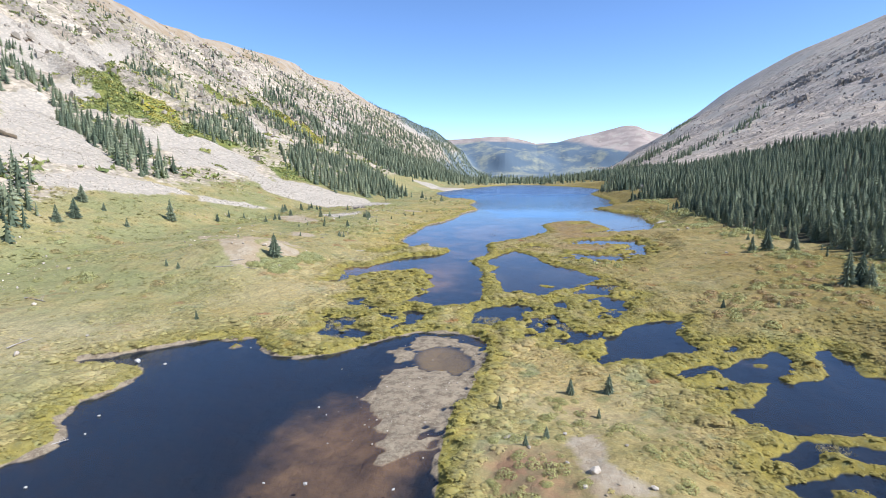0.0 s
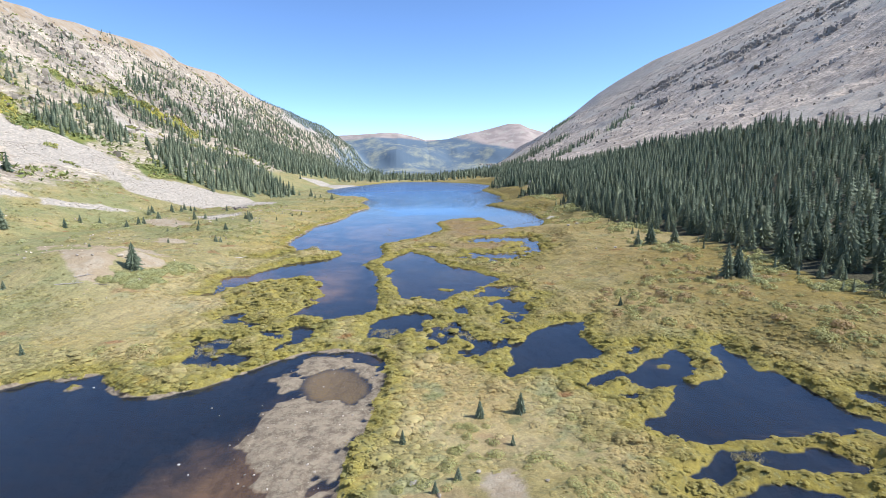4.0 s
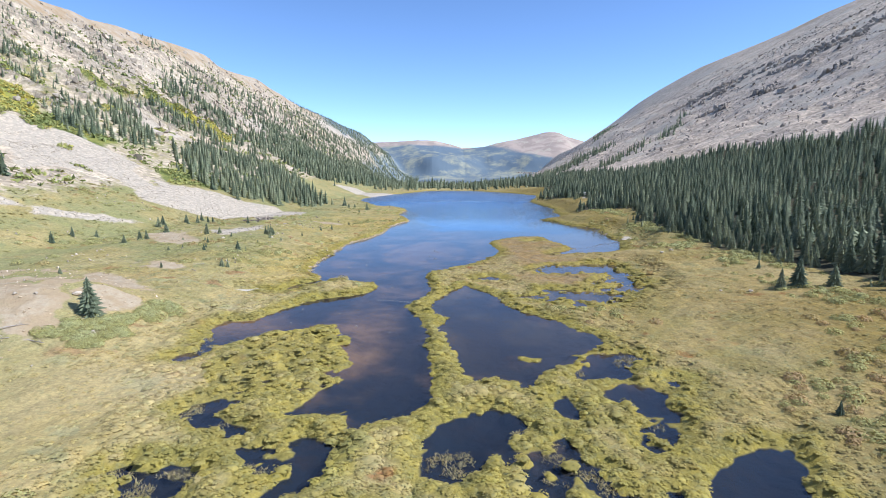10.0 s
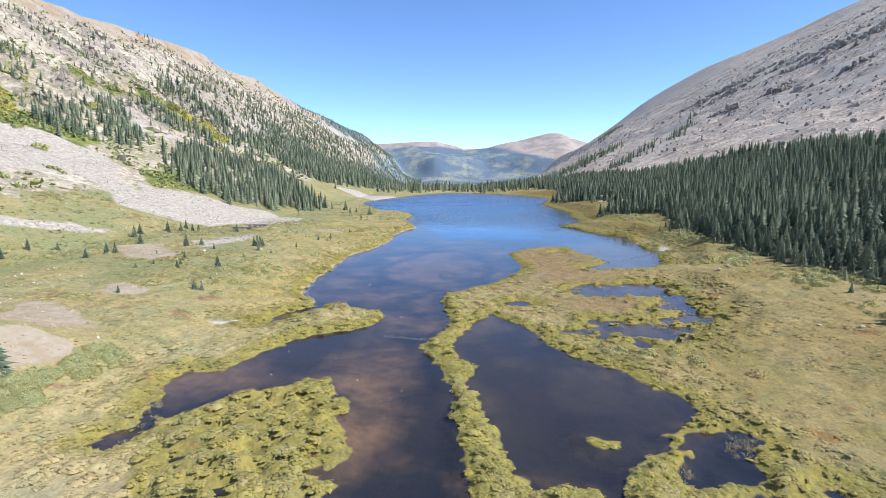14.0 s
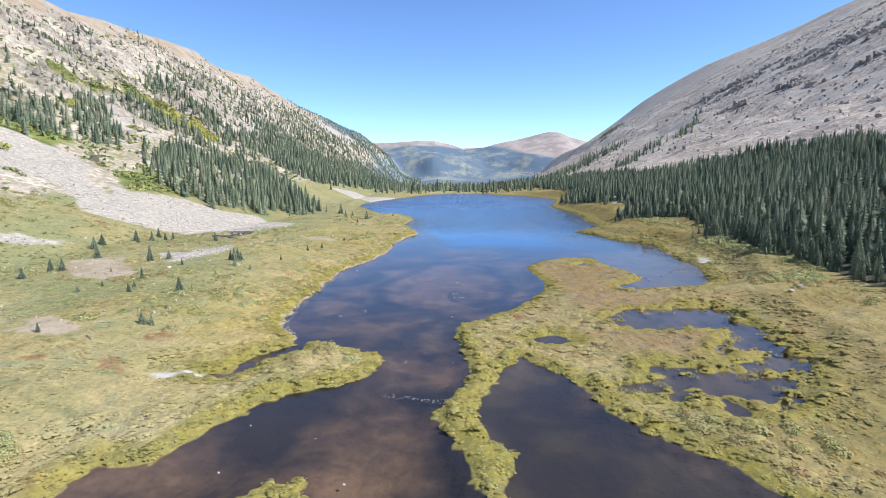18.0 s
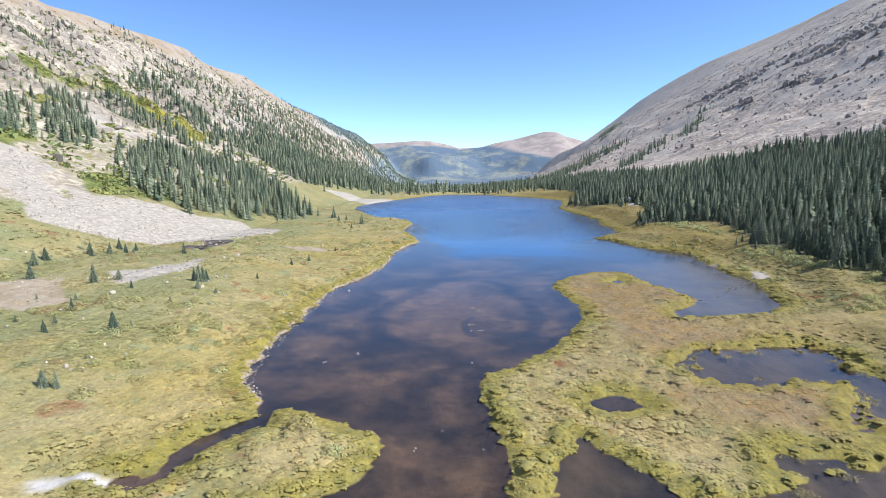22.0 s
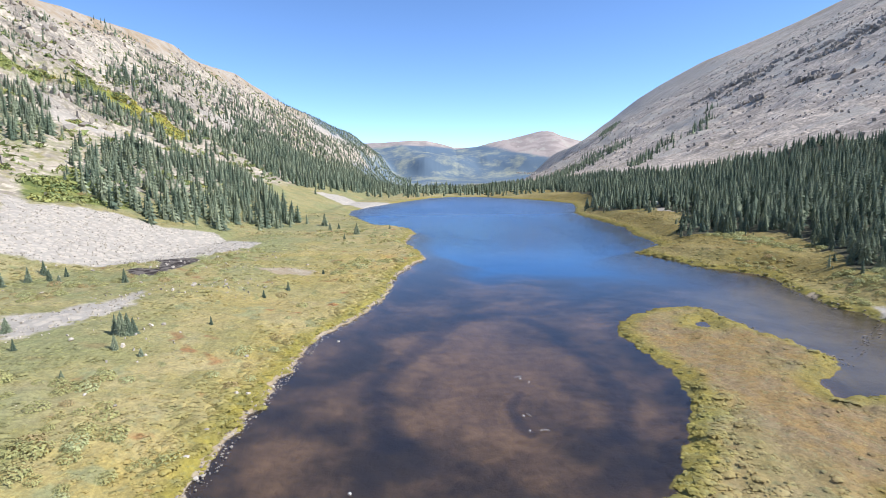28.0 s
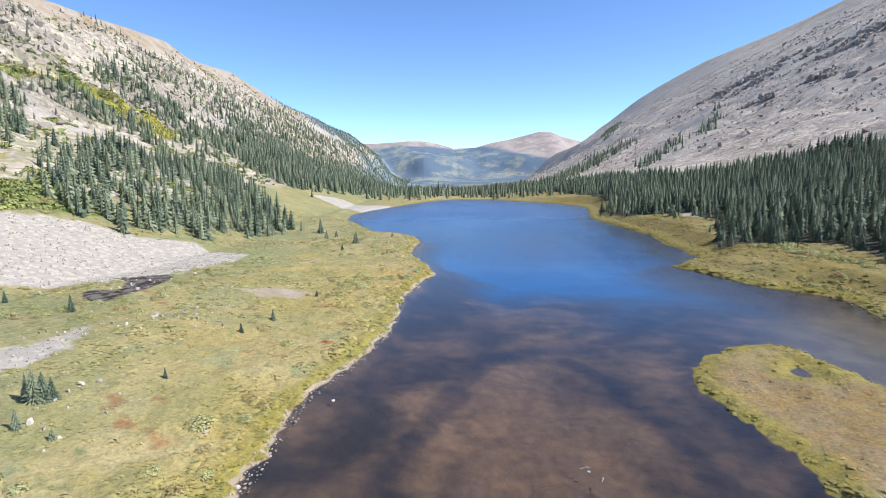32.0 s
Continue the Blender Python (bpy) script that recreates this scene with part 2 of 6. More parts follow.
PUDDLE_D = [(10.1, 63.2), (11.2, 63.5), (11.5, 62.5), (10.5, 60.9), (9.6, 60.4), (9.6, 61.6)]
PUDDLE_E = [(14.5, 71.2), (15.7, 71.7), (15.5, 70.3), (14.5, 69.9)]
SEEP = [(-29.1, 83.0), (-26.6, 79.9), (-27.0, 78.6), (-27.3, 77.4), (-27.6, 76.3), (-28.1, 75.5), (-29.4, 75.8), (-28.8, 76.8), (-28.2, 77.8), (-27.9, 79.2), (-28.1, 80.3)]
ISLE_A = [(-31.0, 49.4), (-30.5, 50.0), (-29.2, 50.8), (-28.3, 51.4), (-27.4, 50.2), (-28.6, 49.3), (-29.9, 48.7)]
ISLE_B = [(-28.8, 47.0), (-28.2, 48.3), (-27.2, 47.8), (-27.9, 46.6)]
ISLE_C = [(20.5, 47.7), (21.4, 48.4), (21.6, 47.7), (20.9, 47.1), (20.3, 47.1)]
ISLE_D = [(3.1, 77.4), (3.6, 77.3), (4.2, 76.8), (5.3, 76.7), (5.0, 75.8), (3.7, 75.6), (3.0, 76.1)]
BED_CHANNEL_A = [(-16.4, 129.9), (-17.3, 134.7), (-18.6, 138.5), (-17.9, 141.6), (-15.6, 146.5), (-13.3, 154.3), (-10.7, 159.7), (-6.0, 162.3), (-0.7, 162.5), (5.9, 167.0), (12.7, 173.9), (19.1, 177.9)]
BED_CHANNEL_B = [(-2.6, 159.4), (-0.7, 154.6), (0.2, 149.9), (1.0, 146.5), (1.5, 141.0), (1.6, 137.0), (0.6, 132.8), (-0.6, 129.5)]
BED_CHANNEL_C = [(-6.4, 137.3), (-7.4, 135.1), (-7.1, 132.4), (-6.5, 131.3)]
LAKE = LAKE_WEST + LAKE_EAST
WATERS = [LAKE, POND_WEDGE, POND_SMALL, POND_TIP, MARSH_UPPER, MARSH_LOWER, POND_STRIP, POND_FAN, CHANNEL_FAN, POND_ISLET, PUDDLE_A, PUDDLE_B,
          PUDDLE_C, PUDDLE_D, PUDDLE_E, POND_RIGHT, POND_EAST, POND_LOW_C, POND_LOW_D, POND_LOW_E, POND_MID, POND_MID_B, POND_MID_C, POND_MID_D,
          POND_MID_E, POND_NEAR, SWAMP_A, SWAMP_B, SWAMP_C, SWAMP_D, SEEP]
ISLES = [ISLE_A, ISLE_B, ISLE_C, ISLE_D]
TUFTED = [MARSH_LOWER, MARSH_UPPER, SWAMP_A, SWAMP_C, SWAMP_D, POND_MID_B, POND_MID_C, PUDDLE_D, POND_LOW_E, POND_MID_D, SEEP]


# ---- fields over the plan ----
def hash01(ix, iy, seed):
    n = (ix.astype(np.int64) * 374761393 + iy.astype(np.int64) * 668265263 + seed * 974634777) & 0x7FFFFFFF
    n = ((n ^ (n >> 13)) * 1274126177) & 0x7FFFFFFF
    n = ((n ^ (n >> 15)) * 2246822519) & 0x7FFFFFFF
    return ((n ^ (n >> 12)) & 0xFFFFF) / 1048575.0


def vnoise(x, y, seed=0):
    """Smooth value noise, 0 to 1."""
    ix, iy = np.floor(x), np.floor(y)
    fx, fy = x - ix, y - iy
    fx, fy = fx * fx * fx * (fx * (fx * 6 - 15) + 10), fy * fy * fy * (fy * (fy * 6 - 15) + 10)
    a, b = hash01(ix, iy, seed), hash01(ix + 1, iy, seed)
    c, d = hash01(ix, iy + 1, seed), hash01(ix + 1, iy + 1, seed)
    return (a + (b - a) * fx) * (1 - fy) + (c + (d - c) * fx) * fy


def fbm(x, y, octaves=4, seed=0, gain=0.5):
    """Noise of several scales, about -1 to 1."""
    total, amp, norm = 0.0, 1.0, 0.0
    for k in range(octaves):
        total = total + amp * (2 * vnoise(x * 2**k + 17.3 * k, y * 2**k - 9.1 * k, seed + k) - 1)
        norm += amp
        amp *= gain
    return total / norm * 1.6


def ridged(x, y, octaves=4, seed=0):
    total, amp, norm = 0.0, 1.0, 0.0
    for k in range(octaves):
        total = total + amp * (1 - np.abs(2 * vnoise(x * 2**k + 5.7 * k, y * 2**k + 3.3 * k, seed + k) - 1))
        norm += amp
        amp *= 0.5
    return total / norm


def step(a, b, v):
    s = np.clip((v - a) / (b - a), 0, 1)
    return s * s * (3 - 2 * s)


def signed(points, x, y):
    """Distance to the edge of a closed outline: positive outside, negative within."""
    p = np.array(points, float)
    q = np.roll(p, -1, axis=0)
    best = np.full(x.shape, 1e9)
    inside = np.zeros(x.shape, bool)
    for (ax, ay), (bx, by) in zip(p, q):
        dx, dy = bx - ax, by - ay
        s = np.clip(((x - ax) * dx + (y - ay) * dy) / (dx * dx + dy * dy + 1e-9), 0, 1)
        best = np.minimum(best, (x - ax - s * dx) ** 2 + (y - ay - s * dy) ** 2)
        if ay != by:
            inside ^= ((ay > y) != (by > y)) & (x < (bx - ax) * (y - ay) / (by - ay) + ax)
    best = np.sqrt(best)
    return np.where(inside, -best, best)


def near_signed(points, x, y, reach=30.0):
    """As signed(), worked out only within reach of the outline; elsewhere the reach itself."""
    p = np.array(points, float)
    (x0, y0), (x1, y1) = p.min(0) - reach, p.max(0) + reach
    out = np.full(x.shape, reach)
    m = (x > x0) & (x < x1) & (y > y0) & (y < y1)
    if m.any():
        out[m] = np.minimum(signed(points, x[m], y[m]), reach)
    return out


def shore(x, y):
    """Signed distance to all open water (negative: water), with an uneven edge."""
    out = np.full(x.shape, 30.0)
    for w in WATERS:
        out = np.minimum(out, near_signed(w, x, y))
    out = np.minimum(out, near_signed(CREEK, x, y) - 0.3)
    plain = out
    # small cushions of willow stand in the shallow ponds and leave narrow water between them
    marsh = step(2.5, 0.5, np.minimum.reduce([near_signed(w, x, y) for w in TUFTED]))
    rough = (0.34 * fbm(x / 1.7, y / 1.7, 3, 11) + 0.22 * fbm(x / 0.7, y / 0.7, 2, 12)) * (1 + 0.4 * step(150, 190, y))
    tufts = 2.4 * np.maximum(0, fbm(x / 1.25, y / 1.25, 2, 21) - 0.36) * marsh
    out = out + rough + tufts - 0.36 * marsh
    low_marsh = step(1.5, -0.5, near_signed(MARSH_LOWER, x, y))
    out = out + low_marsh * (0.25 + 1.3 * np.maximum(-0.15, fbm(x / 1.7, y / 1.2, 2, 23)))
    out = out + 2.6 * np.maximum(0, fbm(x / 1.3, y / 0.8, 2, 27) - 0.24) * step(1.5, -0.5, near_signed(MARSH_UPPER, x, y)) * step(117, 112, y)
    isle = np.minimum.reduce([near_signed(w, x, y) for w in ISLES]) + 0.5 * rough
    out = np.maximum(out, -isle)
    out = np.where(near_signed(POND_SMALL, x, y) < 3, near_signed(POND_SMALL, x, y) + 0.4 * rough, out)
    holm = step(0.25, 0.5, np.exp(-(((x + 18.5) / 6.5) ** 2 + ((y - 77) / 10.0) ** 2)))
    out = np.where(holm > 0.3, np.minimum(out, (0.62 - fbm(x / 1.25, y / 0.8, 2, 25)) * 1.2), out)
    # the mud bar lies in the near pond, with a shallow pool in its middle
    bar = near_signed(MUD_BAR, x, y) + 1.6 * rough
    pool = near_signed(MUD_POOL, x, y) + 1.1 * rough
    return np.maximum(out, np.minimum(-bar, pool) * 0.7), plain


LEFT_TOE_Y, LEFT_TOE_X = (-300, 60, 150, 226, 285, 350, 450, 700, 1500, 4500), (-95, -80, -72, -60, -59, -52, -50, -70, -120, -170)
LEFT_CREST_Y, LEFT_CREST_X = (-300, 600, 800, 1115, 2000, 3300, 4500), (-285, -290, -290, -310, -370, -400, -420)
LEFT_CREST_ZY, LEFT_CREST_Z = (-300, 368, 416, 452, 476, 524, 560, 620, 680, 715, 752, 797, 867, 951, 1179, 1618, 2428, 3300, 3900), (136, 134, 130.5, 133, 132, 137, 138.5, 143, 146, 140, 139, 141, 146, 144, 138, 147, 150, 120, 20)
LEFT_S, LEFT_P = (-0.2, 0, 0.165, 0.39, 0.61, 0.83, 1.0, 1.15, 3.0), (0, 0, 0.10, 0.25, 0.455, 0.74, 1.0, 1.03, 0.7)
RIGHT_X, RIGHT_P = (20, 30, 50, 90, 135, 232, 300, 410, 800, 1000, 2500), (0, 0.7, 2.0, 8.0, 18.0, 50.0, 82.0, 138.0, 318.0, 322.0, 270.0)
RIGHT_FY, RIGHT_F = (-300, 1100, 1230, 1350, 1450, 1540, 1640, 1790, 1940, 2120, 2330, 2450, 2800, 3000, 3400, 4015), (1.06, 1.06, 1.055, 1.033, 1.024, 1.021, 1.018, 1.012, 0.978, 0.93, 0.856, 0.795, 0.62, 0.475, 0.34, 0.08)
FAR_X, FAR_Z = (-1600, -800, -480, -300, -90, 20, 110, 260, 450, 600, 720, 790, 866, 1000, 1400, 2200), (165, 178, 178, 176, 186, 160, 132, 142, 184, 218, 250, 246, 206, 180, 150, 120)


def slopes(x, y):
    """Height of the great forms: valley floor, both flanks and the far range."""
    toe, crest = np.interp(y, LEFT_TOE_Y, LEFT_TOE_X), np.interp(y, LEFT_CREST_Y, LEFT_CREST_X)
    s = (x - toe) / (crest - toe)
    left = np.interp(s, LEFT_S, LEFT_P) * np.interp(y, LEFT_CREST_ZY, LEFT_CREST_Z)
    right = np.interp(x, RIGHT_X, RIGHT_P) * np.interp(y + 3 * np.maximum(0, 800 - x) * step(300, 1500, y), RIGHT_FY, RIGHT_F)
    far = np.interp(x, FAR_X, FAR_Z) * step(2900, 4000, y) * (0.75 + 0.25 * step(3500, 4000, y))
    return left, right, far, s


def crags(x, y, s):
    """Height of the outcrops that stand out of the scree."""
    band = 0.35 * step(-70, -25, -np.abs(x - 335 - 30 * fbm(y / 160, x / 400, 2, 52))) + 0.35 * step(-60, -20, -np.abs(x - 225)) + 0.6 * step(-80, -20, -np.abs(x - 500))
    right = band * np.maximum(0, 15 * (ridged(x / 34 + y / 300, y / 15 - x / 120, 5, 51) - 0.60) + 7 * fbm(x / 8, y / 6, 2, 53) * step(0.5, 0.64, ridged(x / 34 + y / 300, y / 15 - x / 120, 2, 51))) * step(1500, 900, y) * (x > 0)
    left = 20 * step(0.28, 0.5, s) * step(1.02, 0.9, s) * (x < 0) * np.maximum(0, ridged(x / 30, y / 24, 4, 61) - 0.62)
    return 0.2 * right + left * step(2200, 1500, y)


def terrain(x, y):
    """Height and the distance to water."""
    sd, plain = np.full(x.shape, 30.0), np.full(x.shape, 30.0)
    m = (np.abs(x) < 80) & (y > -25) & (y < 430)
    sd[m], plain[m] = shore(x[m], y[m])
    left, right, far, s = slopes(x, y)
    up = np.maximum(np.maximum(left, right), far)
    # gullies and outcrops on the flanks, fading to a smooth crest
    steep = step(5, 30, up) * step(1.0, 0.8, s) * step(800, 600, x) * step(2500, 1700, y)
    up = up + steep * (3.0 * fbm(x / 260, y / 34, 4, 31) + 1.6 * fbm(x / 16, y / 16, 4, 41) + crags(x, y, s))
    up = up + step(2300, 3000, y) * (28 * (ridged(x / 420 + y / 900, y / 520, 4, 71) - 0.62) + 14 * fbm(x / 300, y / 420, 2, 75)) * step(0, 60, up) * step(4300, 3700, y)
    # the floor: hummocky marsh, higher ground to the left and the right
    bench = 1.9 * step(-26, -46, x) * step(60, 78, y) * step(210, 150, y) + 0.6 * step(-34, -60, x)
    mound = 2.6 * np.exp(-(((x + 47) / 9) ** 2 + ((y - 84) / 8) ** 2) ** 1.5) + 1.2 * np.exp(-(((x - 7) / 7) ** 2 + ((y - 26) / 7) ** 2))
    floor = 0.30 + bench + mound + 0.5 * step(8, 30, np.abs(x - 5)) + (0.28 * fbm(x / 9, y / 9, 3, 81) * step(0, 4, sd) + 0.10 * fbm(x / 1.3, y / 1.3, 2, 85)) * step(700, 450, y)
    floor = np.maximum(floor, 0.16)
    # beyond the lake the valley falls away
    fall = np.minimum(0.045 * np.maximum(0, y - 425), 75) * (1 - step(12, 70, up))
    land = np.maximum(up, 0) + floor - fall
    land = np.minimum(land, 0.34 + 0.11 * np.maximum(plain, 0) + 0.3 * np.maximum(0, plain - 4) + 400 * step(20, 30, plain) ** 2)
    bank = step(0.0, 1.1, sd)
    land = land + 0.30 * np.maximum(-0.2, fbm(x / 1.15, y / 1.15, 2, 87)) * step(7, 1.5, sd) * step(0.0, 0.8, sd) * step(180, 120, y)
    z = np.where(sd > 0, 0.02 + (land - 0.02) * bank, 0.0)
    deep = np.clip(-sd, 0, 12)
    bed = -(0.05 + 0.30 * step(0, 1.6, deep) + 0.045 * deep) * (1 + 0.25 * fbm(x / 6, y / 6, 3, 91))
    bed = bed - 0.28 * deep * step(165, 235, y) - 0.12 * deep * step(40, 20, y + 0 * x) * (x < 0)
    barz = near_signed(MUD_BAR, x, y)
    z = np.where((sd > 0) & (barz < 0), 0.05 + 0.10 * step(0, 1, sd) + 0.03 * fbm(x / 0.8, y / 0.8, 2, 95), z)
    return np.where(sd > 0, z, bed), sd


def ground_z(x, y):
    return terrain(np.atleast_1d(np.asarray(x, float)), np.atleast_1d(np.asarray(y, float)))[0]


def axis(knots):
    """Coordinates along one axis from pairs of start and spacing."""
    out = [knots[0][0]]
    for (a, d), (b, e) in zip(knots, knots[1:]):
        while out[-1] < b - 1e-6:
            s = (out[-1] - a) / (b - a)
            out.append(out[-1] + d + (e - d) * s)
        out[-1] = b
    return np.array(out)
# ---- end of fields ----


# ---- mesh helpers ----
def mesh_of(name, verts, faces, smooth=False):
    """A mesh from arrays of corners and of faces that all have the same number of corners."""
    me = bpy.data.meshes.new(name)
    verts, faces = np.asarray(verts, np.float32), np.asarray(faces, np.int32)
    n, k = faces.shape
    me.vertices.add(len(verts))
    me.vertices.foreach_set("co", verts.ravel())
    me.loops.add(n * k)
    me.loops.foreach_set("vertex_index", faces.ravel())
    me.polygons.add(n)
    me.polygons.foreach_set("loop_start", np.arange(0, n * k, k, dtype=np.int32))
    me.polygons.foreach_set("use_smooth", np.full(n, smooth))
    me.update(calc_edges=True)
    return me


def field(me, name, values):
    at = me.attributes.new(name, "FLOAT", "POINT")
    at.data.foreach_set("value", np.asarray(values, np.float32).ravel())


# ---- materials ----
class Mat:
    """A node material, with short ways to add nodes."""

    def __init__(self, name):
        self.m = bpy.data.materials.new(name)
        self.m.use_nodes = True
        self.t = self.m.node_tree
        self.t.nodes.clear()
        self.out = self.t.nodes.new("ShaderNodeOutputMaterial")

    def put(self, target, value):
        if isinstance(value, bpy.types.NodeSocket):
            self.t.links.new(value, target)
        elif value is not None:
            target.default_value = value

    def node(self, kind, **inputs):
        n = self.t.nodes.new(kind)
        for k, v in inputs.items():
            self.put(n.inputs[k], v)
        return n

    def pos(self):
        return self.node("ShaderNodeNewGeometry").outputs["Position"]

    def shifted(self, by):
        n = self.t.nodes.new("ShaderNodeVectorMath")
        self.put(n.inputs[0], self.pos())
        n.inputs[1].default_value = by
        return n.outputs[0]

    def attr(self, name):
        n = self.t.nodes.new("ShaderNodeAttribute")
        n.attribute_name = name
        return n.outputs["Fac"]

    def noise(self, scale, detail=4.0, rough=0.55, vector=None):
        return self.node("ShaderNodeTexNoise", Vector=vector or self.pos(), Scale=scale, Detail=detail, Roughness=rough).outputs[0]

    def cells(self, scale, vector=None, feature="F1", out="Distance"):
        n = self.t.nodes.new("ShaderNodeTexVoronoi")
        n.feature = feature
        self.put(n.inputs["Vector"], vector or self.pos())
        self.put(n.inputs["Scale"], scale)
        return n.outputs[out]

    def math(self, op, a, b=None, c=None):
        n = self.t.nodes.new("ShaderNodeMath")
        n.operation = op
        for k, v in enumerate((a, b, c)):
            self.put(n.inputs[k], v)
        return n.outputs[0]

    def ramp(self, fac, lo, hi, a=0.0, b=1.0):
        n = self.node("ShaderNodeMapRange")
        n.interpolation_type = "SMOOTHSTEP"
        for k, v in zip(("Value", "From Min", "From Max", "To Min", "To Max"), (fac, lo, hi, a, b)):
            self.put(n.inputs[k], v)
        return n.outputs[0]

    def mix(self, fac, a, b):
        n = self.t.nodes.new("ShaderNodeMix")
        n.data_type = "RGBA"
        self.put(n.inputs[0], fac)
        self.put(n.inputs[6], (*a, 1) if isinstance(a, tuple) else a)
        self.put(n.inputs[7], (*b, 1) if isinstance(b, tuple) else b)
        return n.outputs[2]

    def tone(self, col, value, sat=1.0, hue=0.5):
        return self.node("ShaderNodeHueSaturation", Hue=hue, Saturation=sat, Value=value, Fac=1.0, Color=col).outputs[0]

    def bump(self, height, strength, distance):
        return self.node("ShaderNodeBump", Height=height, Strength=strength, Distance=distance).outputs[0]

    def done(self, col, rough=0.9, normal=None, metal=0.0, spec=0.3):
        b = self.node("ShaderNodeBsdfPrincipled", Roughness=rough, Metallic=metal)
        self.put(b.inputs["Base Color"], (*col, 1) if isinstance(col, tuple) else col)
        self.put(b.inputs["Specular IOR Level"], spec)
        if normal is not None:
            self.put(b.inputs["Normal"], normal)
        self.t.links.new(b.outputs[0], self.out.inputs[0])
        return self.m


def meadow_colour(m):
    """Autumn willow and sedge: olive, yellow-green, ochre, straw and sage in patches of several sizes."""
    mid, small = m.noise(0.16, 4), m.noise(0.9, 4)
    col = m.mix(m.ramp(mid, 0.38, 0.62), (0.41, 0.375, 0.155), (0.57, 0.49, 0.225))
    col = m.mix(m.ramp(m.noise(0.035, 3), 0.46, 0.66, 0, 0.6), col, (0.60, 0.475, 0.21))
    col = m.mix(m.math("MULTIPLY", m.attr("golden"), 0.42), col, (0.62, 0.50, 0.14))
    col = m.mix(m.ramp(m.noise(0.11, 4, 0.6, m.shifted((41, 13, 0))), 0.52, 0.66, 0, 0.38), col, (0.60, 0.53, 0.30))
    col = m.mix(m.ramp(m.noise(0.21, 4, 0.6, m.shifted((17, -61, 0))), 0.58, 0.66, 0, 0.65), col, (0.36, 0.385, 0.20))
    col = m.mix(m.ramp(m.noise(0.33, 3, 0.5, m.shifted((7, 91, 0))), 0.62, 0.72, 0, 0.7), col, (0.24, 0.265, 0.115))
    col = m.mix(m.ramp(m.noise(0.27, 3, 0.5, m.shifted((-57, 31, 0))), 0.64, 0.73, 0, 0.75), col, (0.40, 0.20, 0.09))
    west = m.node("ShaderNodeSeparateXYZ", Vector=m.pos()).outputs[0]
    col = m.mix(m.math("MULTIPLY", m.ramp(west, -22, -52), m.ramp(m.noise(0.09, 5, 0.6, m.shifted((9, 5, 0))), 0.36, 0.62, 0.2, 0.85)), col, (0.335, 0.355, 0.165))
    col = m.mix(m.math("MULTIPLY", m.attr("russet"), 0.85), col, m.mix(m.ramp(m.noise(0.35, 5, 0.65), 0.40, 0.60), (0.405, 0.29, 0.125), (0.355, 0.27, 0.155)))
    col = m.mix(m.math("MULTIPLY", m.attr("pale"), 0.8), col, (0.60, 0.53, 0.30))
    col = m.mix(m.math("MULTIPLY", m.attr("dun"), m.ramp(m.attr("russet"), 0.1, 0.8, 0.80, 0.25)), col, m.mix(m.ramp(m.noise(0.4, 4, 0.65), 0.40, 0.60), (0.325, 0.262, 0.076), (0.25, 0.208, 0.062)))
    col = m.mix(m.math("MULTIPLY", m.attr("rim"), m.ramp(m.attr("dun"), 0.0, 1.0, 0.75, 0.5)), col, m.mix(m.ramp(small, 0.35, 0.65), (0.385, 0.355, 0.080), (0.295, 0.28, 0.066)))
    col = m.mix(m.ramp(m.noise(5.0, 4, 0.7), 0.35, 0.65, 0, 0.42), col, m.tone(col, 0.66))
    col = m.mix(m.ramp(small, 0.34, 0.66, 0, 0.45), col, m.tone(col, 0.70, 0.9))
    col = m.mix(m.ramp(m.noise(1.9, 3, 0.6, m.shifted((3, 8, 0))), 0.52, 0.66, 0, 0.38), col, (0.27, 0.285, 0.15))
    return m.tone(col, 1.13, 1.10, 0.483)


